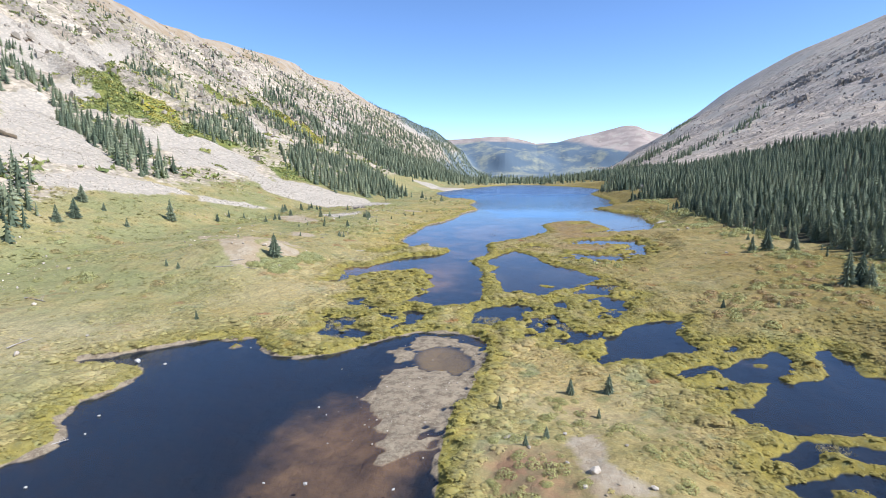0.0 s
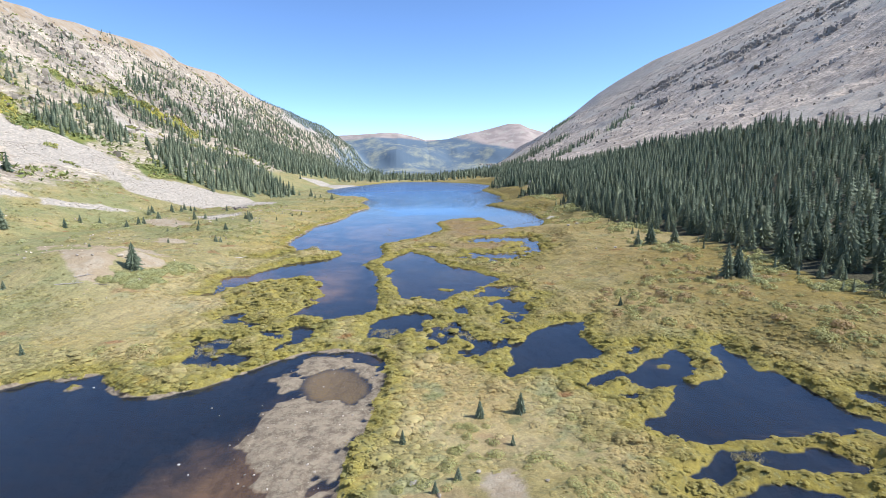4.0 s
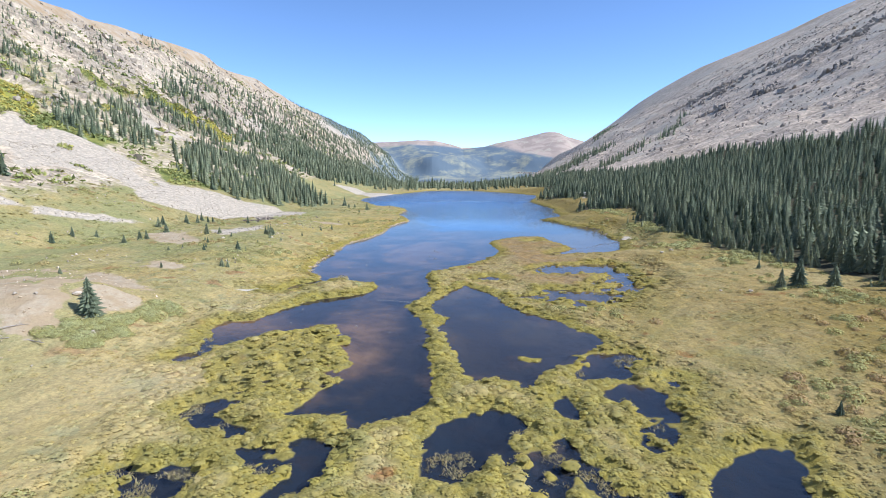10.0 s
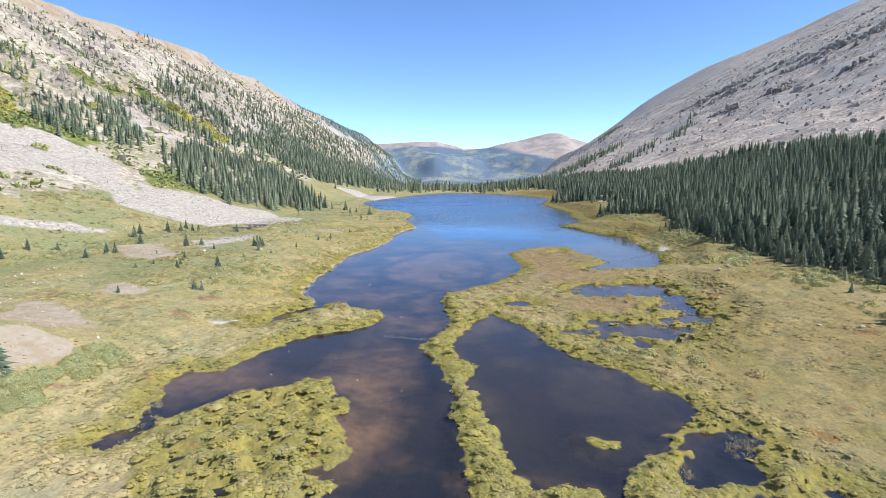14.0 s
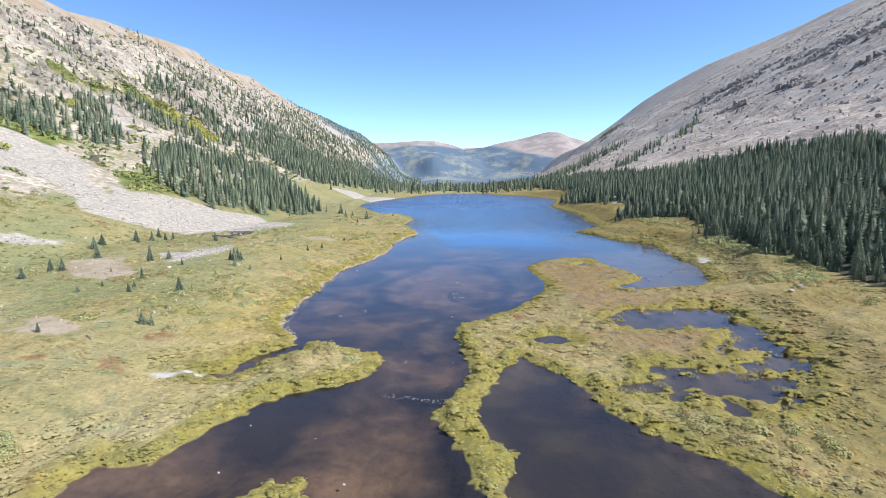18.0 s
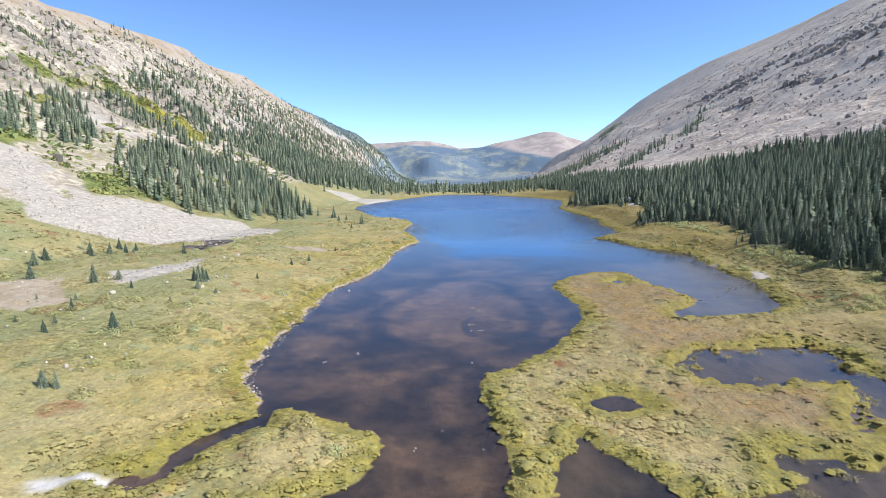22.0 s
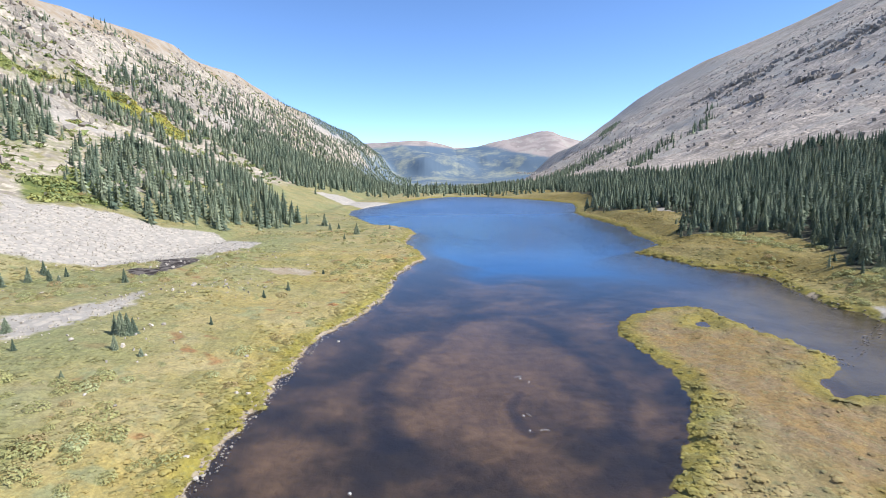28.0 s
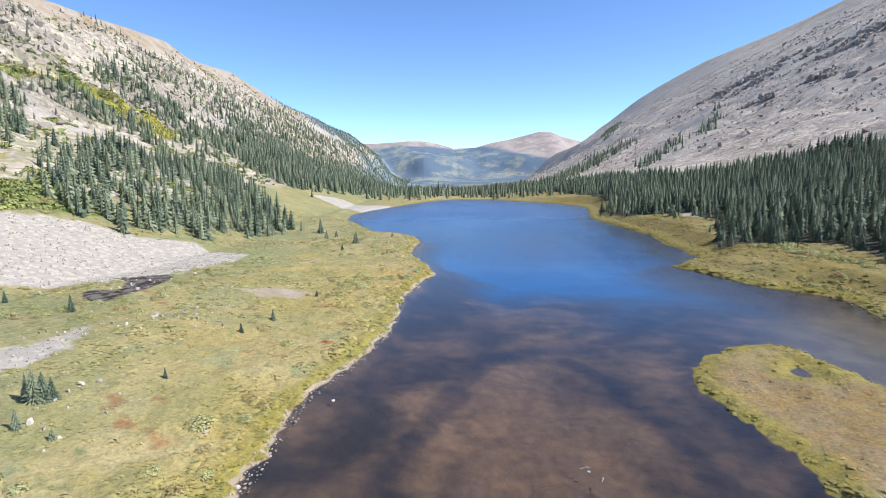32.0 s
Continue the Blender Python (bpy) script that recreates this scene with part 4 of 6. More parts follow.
FIRS_BENCH_UPPER = [(-51.3, 132.6, 0.9), (-55.6, 132.5, 0.7), (-39.1, 115.8, 0.5), (-52.0, 124.9, 0.8), (-52.7, 121.3, 0.8), (-40.1, 124.0, 1.0), (-64.0, 127.1, 1.6), (-75.8, 124.7, 2.1), (-74.1, 134.7, 1.5), (-45.8, 105.9, 1.0), (-56.6, 100.1, 0.9), (-80.1, 112.7, 5.0), (-94.8, 104.2, 3.7), (-89.5, 103.9, 1.8), (-81.9, 100.8, 1.9), (-76.2, 130.8, 1.9), (-64.5, 143.3, 2.0), (-48.9, 128.5, 1.5)]
FIRS_POINT = [(44.5, 291.5, 5.6), (46.0, 296.0, 5.0), (44.0, 299.0, 4.2), (46.5, 288.0, 4.6), (53.0, 262.0, 3.4), (51.0, 256.0, 2.4)]
FIRS_MOUND = [(-39.3, 80.3, 3.8), (-88.8, 95.3, 3.9), (-88.3, 90.4, 3.4), (-53.3, 72.9, 1.2), (-50.9, 72.2, 1.1), (-35.7, 53.0, 1.1)]
FIRS_EAST = [(4.0, 39.6, 1.3), (6.9, 39.8, 1.5), (-1.3, 36.7, 1.0), (0.5, 30.4, 0.8), (1.8, 31.6, 0.8), (5.6, 35.8, 0.8), (23.5, 63.8, 1.1), (28.9, 62.6, 0.9), (39.8, 69.9, 4.5), (41.5, 70.3, 4.0), (41.9, 69.1, 2.8), (39.5, 96.5, 2.9), (42.0, 96.9, 3.8), (45.9, 95.9, 3.0), (43.4, 108.2, 1.4)]


def within(outlines, x, y, soft=4.0):
    """1 inside any of the outlines, falling to 0 at some distance."""
    out = np.zeros(x.shape)
    for p in outlines:
        size = np.ptp(np.array(p), axis=0).min()
        w = min(soft, 0.35 * size + 0.3)
        out = np.maximum(out, step(w, -w, near_signed(p, x, y)))
    return out


def blob(x, y, cx, cy, rx, ry):
    return np.exp(-(((x - cx) / rx) ** 2 + ((y - cy) / ry) ** 2))


def cover(x, y, sd):
    """Shares of russet and golden growth and of the lush rim along the water."""
    wob = 0.45 * fbm(x / 7, y / 7, 3, 111)
    russet = np.maximum(np.maximum(blob(x, y, 12, 143, 9, 22), blob(x, y, 14, 127, 11, 13)), np.maximum(blob(x, y, 16, 113, 10, 9), 0.15 * blob(x, y, 30, 85, 14, 30)))
    golden = np.maximum(blob(x, y, -31, 118, 8, 12), np.maximum(0.9 * blob(x, y, -27, 140, 6, 16), 0.35 * blob(x, y, -32, 66, 12, 12)))
    golden = np.maximum(golden, 0.9 * blob(x, y, -35, 185, 14, 26))
    pale = np.maximum(np.maximum(0.15 * blob(x, y, -36, 98, 7, 7), 0.6 * blob(x, y, -28, 90, 6, 6)), np.maximum(0.8 * blob(x, y, -52, 44, 22, 10), 0.7 * blob(x, y, -27, 70, 13, 12)))
    rim = step(3.0, 1.0, sd) * step(-60, -25, x + 0 * y)
    return np.clip(russet * 1.2 + wob * (russet > 0.15), 0, 1), np.clip(golden * 1.2 + wob * (golden > 0.15), 0, 1), np.clip(pale, 0, 1), rim


def dun(x, y):
    """Share of the browner growth on the side of the wood."""
    return np.clip(step(4, 20, x + 4 * fbm(x / 12, y / 12, 3, 115)) * (0.75 + 0.5 * fbm(x / 20, y / 20, 3, 116)), 0, 1)


FOREST_Y, FOREST_X = (-100, 60, 80, 140, 172, 200, 206, 214, 228, 240, 262, 272, 285, 302, 330, 400, 470), (62, 50, 51, 48, 48, 57, 52, 44, 46, 56, 57, 48, 43, 47, 58, 52, 40)

FOREST_TOP_Y, FOREST_TOP_X = (60, 160, 225, 300, 325, 350, 395, 600, 1200), (158, 152, 160, 166, 152, 122, 100, 84, 66)


def forest(x, y):
    """The spruce wood between the meadow and the right-hand scree: 0 to 1."""
    edge = np.interp(y, FOREST_Y, FOREST_X) + 2.0 * fbm(x / 9, y / 9, 3, 121)
    top = np.interp(y, FOREST_TOP_Y, FOREST_TOP_X) + 9 * fbm(y / 45, x / 300, 3, 122)
    return step(-1.5, 1.5, x - edge) * step(4, -4, x - top) * step(1500, 1200, y)


def zone(name, value):
    field(ground_mesh, name, np.clip(value, 0, 1))


UP = np.maximum(np.maximum(LEFT, RIGHT), FAR)
n1, n2 = fbm(gx / 60, gy / 60, 4, 101), fbm(gx / 22, gy / 22, 4, 102)
woods_left = within(WOODS, gx, gy, 6)
wood_right = forest(gx, gy)
RUSSET, GOLDEN, PALE, RIM = cover(gx, gy, SD)
zone("russet", RUSSET)
zone("golden", GOLDEN)
zone("pale", PALE)
zone("rim", RIM)
zone("dun", dun(gx, gy))
zone("bed", step(432, 426, gy))
zone("crag", crags(gx, gy, SLOPE) / 6)
zone("grey", step(0, 40, gx))
zone("pool", step(0.3, -0.5, near_signed(MUD_POOL, gx, gy)))
marsh_beds = np.minimum(np.minimum(near_signed(MARSH_UPPER, gx, gy), near_signed(MARSH_LOWER, gx, gy)), 30.0)
wedge = near_signed(POND_WEDGE, gx, gy)
wedge_bed = step(1, -0.5, wedge) * (0.06 + 0.24 * step(76, 88, gy) * step(-0.1, 0.5, fbm(gx / 4, gy / 4, 3, 191) + 0.5 * step(-4, -1, wedge)))
zone("shoal", np.maximum(step(0.15, 0.5, blob(gx, gy, 33, 150, 15, 22)), np.maximum(0.5 * step(1, -0.5, marsh_beds), wedge_bed)))
zone("sand", step(0.2, -0.4, near_signed(SAND, gx, gy) + 0.4 * n2))
silt = np.maximum(np.maximum(1.1 * blob(gx, gy, -9, 144, 10, 17), 0.38 * step(90, 105, gy) * step(190, 160, gy)), np.maximum(0.6 * blob(gx, gy, -4, 178, 11, 10), np.maximum(0.5 * blob(gx, gy, -22, 118, 6, 10), 0.6 * blob(gx, gy, -28, 90, 7, 9))))
silt = np.maximum(np.maximum(silt, 0.6 * blob(gx, gy, 30, 152, 13, 18)), np.maximum(0.85 * blob(gx, gy, -11, 30, 6, 11), 0.65 * blob(gx, gy, -14, 84, 6, 18)))
zone("silt", np.maximum(silt, 0.30 * step(3.0, 0.0, -SD) * (0.25 + 0.75 * step(60, 80, gy))))


def line_near(points, x, y):
    """Distance to an open line of points."""
    best = np.full(x.shape, 1e9)
    for (ax, ay), (bx, by) in zip(points, points[1:]):
        k = np.clip(((x - ax) * (bx - ax) + (y - ay) * (by - ay)) / ((bx - ax) ** 2 + (by - ay) ** 2), 0, 1)
        best = np.minimum(best, np.hypot(x - ax - k * (bx - ax), y - ay - k * (by - ay)))
    return best


zone("channel", np.maximum.reduce([step(w, 0.0, line_near(p, gx, gy)) for p, w in ((BED_CHANNEL_A, 3.2), (BED_CHANNEL_B, 2.4), (BED_CHANNEL_C, 1.3))]))
zone("rocky", step(4, 13, UP) * (0.72 + 0.25 * n1 + 0.5 * step(140, 200, gx)))
zone("tundra", np.maximum(step(0.84, 0.97, SLOPE + 0.05 * n2) * (gx < 0) * step(2000, 1000, gy), 0.6 * step(230, 320, RIGHT) * step(0.2, -0.3, n1) * step(2600, 1800, gy)))
zone("alp", step(2300, 3000, gy))
zone("wet", within(DARKPOOL, gx, gy, 1.2))
zone("bush", within(BUSH, gx, gy))
zone("gold", within(GOLD, gx, gy))
zone("talus", np.maximum(within(TALUS, gx, gy, 3), np.where(gx > 0, 0.60, 0.45) * step(-0.1, 0.5, n1 + 0.6 * n2) * step(16, 26, UP)))
zone("gravel", np.maximum(within(GRAVEL, gx, gy, 2) * (1 - 0.85 * step(0.15, 0.5, fbm(gx / 4.5, gy / 4.5, 3, 105))), step(0.7, 0.2, SD) * (gx < -8) * (gy > 112) * (gy < 260)))
zone("soil", within(SOIL, gx, gy, 2) * (0.8 + 0.4 * n2))
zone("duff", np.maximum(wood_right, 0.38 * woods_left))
zone("hazy_woods", np.maximum(np.maximum(0.9 * step(1500, 1800, gy) * step(0.62, 0.50, SLOPE + 0.06 * fbm(gx / 90, gy / 300, 2, 106)) * (gx < 0) * step(3300, 2900, gy), np.maximum(0.9 * step(1250, 1600, gy) * step(0.70, 0.82, SLOPE + 0.05 * n1) * (gx < 0) * step(2900, 2500, gy), 0.8 * step(900, 1400, gy) * step(60, 25, UP + 18 * fbm(gx / 300, gy / 300, 2, 104)) * (gx > -900) * (gx < 120))), step(2300, 2900, gy) * step(165, 105, GZ + 45 * fbm(gx / 380, gy / 500, 3, 103) + 50 * step(200, 600, gx))))
zone("mud", np.maximum(step(0.6, -0.2, near_signed(MUD_BAR, gx, gy)), np.maximum(0.8 * step(0.9, 0.1, near_signed(POND_NEAR, gx, gy) + 0.6 * n2) * step(-22, -30, gx), 0.9 * step(0.5, 0.15, near_signed(POND_NEAR, gx, gy)) * (gx < -4) * (np.minimum(near_signed(ISLE_A, gx, gy), near_signed(ISLE_B, gx, gy)) > 1.0))))
ground_mesh.materials.append(ground_material())

wx, wy = np.meshgrid(np.array([-75.0, 75.0]), np.array([-9.0, 420.0]))
water_mesh = mesh_of("water", np.stack([wx, wy, 0 * wx], -1).reshape(-1, 3), [[0, 1, 3, 2]])
water_mesh.materials.append(water_material())
water = tagged(new("water", water_mesh), "clear dark blue lake and marsh ponds over brown silt", "water", kind="structure")


def leaf_material(name, sub=0.0):
    """Foliage of the low willows, coloured by the patch that it grows in and by the single sprig."""
    m = Mat(name)
    col = meadow_colour(m)
    geo = m.node("ShaderNodeNewGeometry")
    rnd = geo.outputs["Random Per Island"]
    col = m.mix(m.ramp(rnd, 0.0, 1.0, 0.0, 0.30), col, m.mix(m.ramp(m.noise(1.7, 2), 0.42, 0.58), (0.33, 0.32, 0.11), (0.50, 0.43, 0.17)))
    col = m.tone(col, m.ramp(rnd, 0, 1, 0.96, 1.16))
    m.done(col, 0.8, spec=0.2)
    body = m.t.nodes["Principled BSDF"]
    through_leaf = m.node("ShaderNodeBsdfTranslucent", Color=col)
    both = m.node("ShaderNodeMixShader", Fac=0.22)
    m.t.links.new(body.outputs[0], both.inputs[1])
    m.t.links.new(through_leaf.outputs[0], both.inputs[2])
    m.t.links.new(both.outputs[0], m.out.inputs[0])
    return m.m


def conifer_material(name, own):
    m = Mat(name)
    t = m.node("ShaderNodeObjectInfo").outputs["Random"] if own else m.attr("tint")
    col = m.mix(m.ramp(t, 0, 1), (0.115, 0.148, 0.095), (0.285, 0.310, 0.190))
    rnd = m.node("ShaderNodeNewGeometry").outputs["Random Per Island"]
    col = m.tone(col, m.ramp(rnd, 0, 1, 0.80, 1.30))
    m.done(col, 0.75, spec=0.2)
    body = m.t.nodes["Principled BSDF"]
    lit = m.node("ShaderNodeBsdfTranslucent", Color=col)
    both = m.node("ShaderNodeMixShader", Fac=0.16)
    m.t.links.new(body.outputs[0], both.inputs[1])
    m.t.links.new(lit.outputs[0], both.inputs[2])
    m.t.links.new(both.outputs[0], m.out.inputs[0])
    return m.m


def bark_material():
    m = Mat("spruce_bark")
    col = m.mix(m.ramp(m.noise(6, 5, 0.7), 0.3, 0.7), (0.10, 0.075, 0.055), (0.20, 0.16, 0.13))
    return m.done(col, 0.9, m.bump(m.noise(9, 4), 0.5, 0.05))


def stone_material(name, a, b):
    m = Mat(name)
    r = m.node("ShaderNodeObjectInfo").outputs["Random"]
    col = m.mix(m.ramp(m.noise(2.3, 6, 0.7), 0.3, 0.72), a, b)
    col = m.tone(col, m.ramp(r, 0, 1, 0.75, 1.15))
    col = m.tone(col, m.ramp(m.node("ShaderNodeNewGeometry").outputs["Random Per Island"], 0, 1, 0.72, 1.12))
    return m.done(col, 0.9, m.bump(m.noise(7, 5, 0.7), 0.5, 0.08))


def wood_material():
    m = Mat("weathered_wood")
    col = m.mix(m.ramp(m.noise(5, 5, 0.7), 0.3, 0.7), (0.52, 0.47, 0.41), (0.34, 0.29, 0.25))
    return m.done(col, 0.85, m.bump(m.noise(14, 4), 0.4, 0.03))


WILLOW, SPRUCE, SPRUCE_FAR = leaf_material("willow_leaves"), conifer_material("spruce_needles", True), conifer_material("spruce_needles_far", False)
BARK, STONE, PALE_STONE, DRIFT, BLOCK = bark_material(), stone_material("granite", (0.60, 0.52, 0.415), (0.45, 0.38, 0.30)), stone_material("bleached_granite", (0.66, 0.63, 0.58), (0.48, 0.44, 0.40)), wood_material(), stone_material("slope_rock", (0.50, 0.435, 0.36), (0.34, 0.295, 0.245))
GRAVEL_STONE = stone_material("gravel_granite", (0.60, 0.485, 0.335), (0.47, 0.36, 0.235))
CRAG = stone_material("crag_rock", (0.47, 0.405, 0.335), (0.31, 0.27, 0.225))
TALUS_STONE = stone_material("talus_granite", (0.61, 0.53, 0.415), (0.49, 0.42, 0.325))
SHORE_STONE = stone_material("shore_granite", (0.47, 0.395, 0.31), (0.32, 0.265, 0.21))


# ---- conifers ----
def crown_arrays(tiers, blades, seed, slim=0.12, low=0.06, fine=False):
    """Corners and triangles of a spruce crown one metre high: tiers of gently drooping boughs round a slim core."""
    g = np.random.default_rng(seed)
    v, tri = [], []
    for i in range(tiers):
        s = i / tiers
        h = low + (0.97 - low) * s**0.95
        r = slim * (1 - s) ** 0.8 * (0.80 + 0.36 * g.random()) * (0.8 if i == 0 else 1) + 0.010
        n = max(4, int(round(blades * (1 - 0.4 * s))))
        turn = g.random() * 6.28
        for k in range(n):
            a = turn + 6.283 * (k + 0.5 * g.random()) / n
            long = r * (0.70 + 0.55 * g.random())
            wide = (2.9 if fine else 3.9) / n * (0.8 + 0.4 * g.random())
            drop, rise, base = long * (0.35 + 0.35 * g.random()), 0.10 * long, len(v)

            def at(angle, radius, z):
                v.append((radius * math.cos(angle), radius * math.sin(angle), max(z, 0.004)))

            at(a, 0.08 * long, h + rise + 0.02)
            if fine:
                at(a - wide, long * 0.62, h - drop * (0.6 + 0.3 * g.random()))
                at(a, long, h - drop * 0.8)
                at(a + wide, long * 0.62, h - drop * (0.6 + 0.3 * g.random()))
                tri += [(base, base + 1, base + 2), (base, base + 2, base + 3)]
            else:
                at(a - 0.5 * wide, long * (0.55 + 0.3 * g.random()), h - drop)
                at(a + 0.5 * wide, long, h - drop * 0.8)
                tri += [(base, base + 1, base + 2)]
    sides, base = 5, len(v)
    for k in range(sides):
        a = 6.283 * k / sides
        v.append((0.42 * slim * math.cos(a), 0.42 * slim * math.sin(a), low * 0.6))
    v.append((0, 0, 1.0))
    tri += [(base + k, base + (k + 1) % sides, base + sides) for k in range(sides)]
    return np.array(v), np.array(tri)


def trunk_mesh():
    bm = bmesh.new()
    bmesh.ops.create_cone(bm, cap_ends=True, segments=7, radius1=0.020, radius2=0.004, depth=0.9, matrix=Matrix.Translation((0, 0, 0.40)))
    for vert in bm.verts:
        vert.co.x += 0.002 * math.sin(9 * vert.co.z)
    me = bpy.data.meshes.new("trunk")
    bm.to_mesh(me)
    bm.free()
    me.materials.append(BARK)
    return me


TRUNK = trunk_mesh()


def make_conifer(seed, slim, label, name="spruce", low=0.06):
    root = tagged(new(name), label, "tree", group="spruces")
    trunk = new("trunk", TRUNK)
    v, tri = crown_arrays(25, 13, seed, slim, low, True)
    me = mesh_of("crown", v, tri)
    me.materials.append(SPRUCE)
    crown = new("crown", me)
    for ob in (trunk, crown):
        ob.parent = root
    return root


def put_copy(proto, x, y, z, size, turn, wide=1.0):
    ob = copy_thing(proto, pose(x, y, z, 0, 0, turn))
    ob.scale = (size * wide, size * wide, size)
    return ob


TALL = [make_conifer(300 + k, 0.165 + 0.014 * k, "tall dark green spruce at the edge of the wood") for k in range(5)]
SMALL = [make_conifer(340 + k, 0.22 + 0.03 * k, "small bushy spruce standing alone in the marsh meadow", low=0.02) for k in range(3)]
for k, (x, y, h) in enumerate(FIRS_NORTH + FIRS_BENCH + FIRS_BENCH_UPPER + FIRS_POINT + FIRS_MOUND + FIRS_EAST):
    kind = TALL if h > 4 else SMALL
    put_copy(kind[k % len(kind)], x, y, float(ground_z(x, y)[0]) - 0.08, h * 1.08, 47.0 * k, (1.25 if h > 3.0 else 1.1) + 0.15 * math.sin(3.1 * k))


def scatter(x0, x1, y0, y1, gap, seed):
    """Places on a jittered grid."""
    g = np.random.default_rng(seed)
    x, y = np.meshgrid(np.arange(x0, x1, gap), np.arange(y0, y1, gap))
    return (x + gap * (g.random(x.shape) - 0.5)).ravel(), (y + gap * (g.random(y.shape) - 0.5)).ravel(), g


def forest_mesh(name, label, xs, ys, heights, seed, tiers=13, blades=8, slim=0.14):
    """Many spruces joined into one mesh."""
    g = np.random.default_rng(seed)
    z = ground_z(xs, ys) - 0.3
    variants = [crown_arrays(tiers, blades, seed + k, slim * (0.9 + 0.1 * k), 0.03) for k in range(5)]
    which = g.integers(0, 5, len(xs))
    vs, ts, tint, base = [], [], [], 0
    for k, (v, tri) in enumerate(variants):
        m = which == k
        n = int(m.sum())
        if not n:
            continue
        a, h = g.random(n) * 6.283, heights[m]
        w = h * (0.85 + 0.4 * g.random(n))
        c, s = np.cos(a)[:, None], np.sin(a)[:, None]
        px = (v[:, 0] * c - v[:, 1] * s) * w[:, None] + xs[m][:, None]
        py = (v[:, 0] * s + v[:, 1] * c) * w[:, None] + ys[m][:, None]
        pz = v[:, 2] * h[:, None] + z[m][:, None]
        vs.append(np.stack([px, py, pz], -1).reshape(-1, 3))
        ts.append((tri[None] + (base + np.arange(n) * len(v))[:, None, None]).reshape(-1, 3))
        tint.append(np.repeat(g.random(n), len(v)))
        base += n * len(v)
    me = mesh_of(name, np.concatenate(vs), np.concatenate(ts))
    field(me, "tint", np.concatenate(tint))
    me.materials.append(SPRUCE_FAR)
    return tagged(new(name, me), label, "forest", kind="stuff")


# the wood on the right: the front row as single trees, the rest joined
fx, fy, g = scatter(38, 190, 56, 480, 2.45, 501)
inside = forest(fx, fy) * (0.55 + 0.45 * step(0.25, -0.3, fbm(fx / 14, fy / 14, 3, 131))) > 0.25 + 0.35 * g.random(len(fx))
fx, fy = fx[inside], fy[inside]
fh = 3.6 + 3.1 * g.random(len(fx)) ** 1.3 + 0.5 * fbm(fx / 30, fy / 30, 2, 132)
depth = fx - np.interp(fy, FOREST_Y, FOREST_X)
fh = fh * (0.72 + 0.28 * step(-1, 5, depth)) * (1 - 0.12 * step(250, 370, fy))
front = (depth < 8.0) & (fy > 62) & (fy < 215)
front[np.flatnonzero(front)[290:]] = False
for k, i in enumerate(np.flatnonzero(front)):
    put_copy(TALL[int(g.integers(0, 5))], fx[i], fy[i], float(ground_z(fx[i], fy[i])[0]) - 0.15, fh[i], 360 * g.random(), 0.85 + 0.4 * g.random())
edge_zone = (depth < 24) & (fy < 330)
forest_mesh("spruce_forest", "dense dark green spruce forest below the scree slope", fx[~front & edge_zone], fy[~front & edge_zone], fh[~front & edge_zone], 600, 13, 8, 0.19)
forest_mesh("spruce_forest", "dark green spruce tops rising behind the edge of the forest", fx[~front & ~edge_zone], fy[~front & ~edge_zone], fh[~front & ~edge_zone], 605, 9, 7, 0.20)
nx, ny, g = scatter(38, 150, -60, 56, 2.8, 513)
m = forest(nx, ny) > 0.3 + 0.3 * g.random(len(nx))
forest_mesh("spruce_forest", "dark green spruces of the wood beside the lower ponds", nx[m], ny[m], 3.4 + 3.2 * g.random(int(m.sum())), 615, 8, 6, 0.16)
# young trees along its edge
ex, ey, g = scatter(36, 60, 60, 300, 2.6, 503)
d = ex - np.interp(ey, FOREST_Y, FOREST_X)
m = (d > -3.5) & (d < 1.0) & (g.random(len(ex)) < 0.42) & (terrain(ex, ey)[1] > 1.0)
forest_mesh("young_spruces", "young spruces along the edge of the forest", ex[m], ey[m], 0.8 + 2.0 * g.random(int(m.sum())), 610, 9, 7, 0.21)

# the left flank
lx, ly, g = scatter(-280, -50, 60, 640, 2.45, 505)
lw = within(WOODS, lx, ly, 4) * (0.85 + 0.5 * fbm(lx / 12, ly / 12, 2, 141))
ll, _, _, ls = slopes(lx, ly)
lw = np.maximum(lw, 0.55 * step(320, 400, ly) * step(0.52, 0.36, ls + 0.10 * fbm(lx / 30, ly / 40, 3, 143)) * step(0.03, 0.08, ls) * (1 - within(TALUS + GOLD + BUSH, lx, ly, 3)))
sparse = 0.34 * step(0.0, 0.4, fbm(lx / 35, ly / 22, 3, 142)) * step(0.18, 0.3, ls) * step(0.97, 0.8, ls) * (1 - within(TALUS, lx, ly, 3)) * (1 - within(BUSH + GOLD, lx, ly, 2))
m = g.random(len(lx)) < np.maximum(0.92 * lw, 0.45 * sparse)
forest_mesh("slope_spruces", "spruces in stands and rows on the rocky mountainside", lx[m], ly[m], (3.0 + 3.9 * g.random(int(m.sum()))) * (1 - 0.62 * step(0.35, 0.95, ls[m])), 620, 7, 7, 0.23)
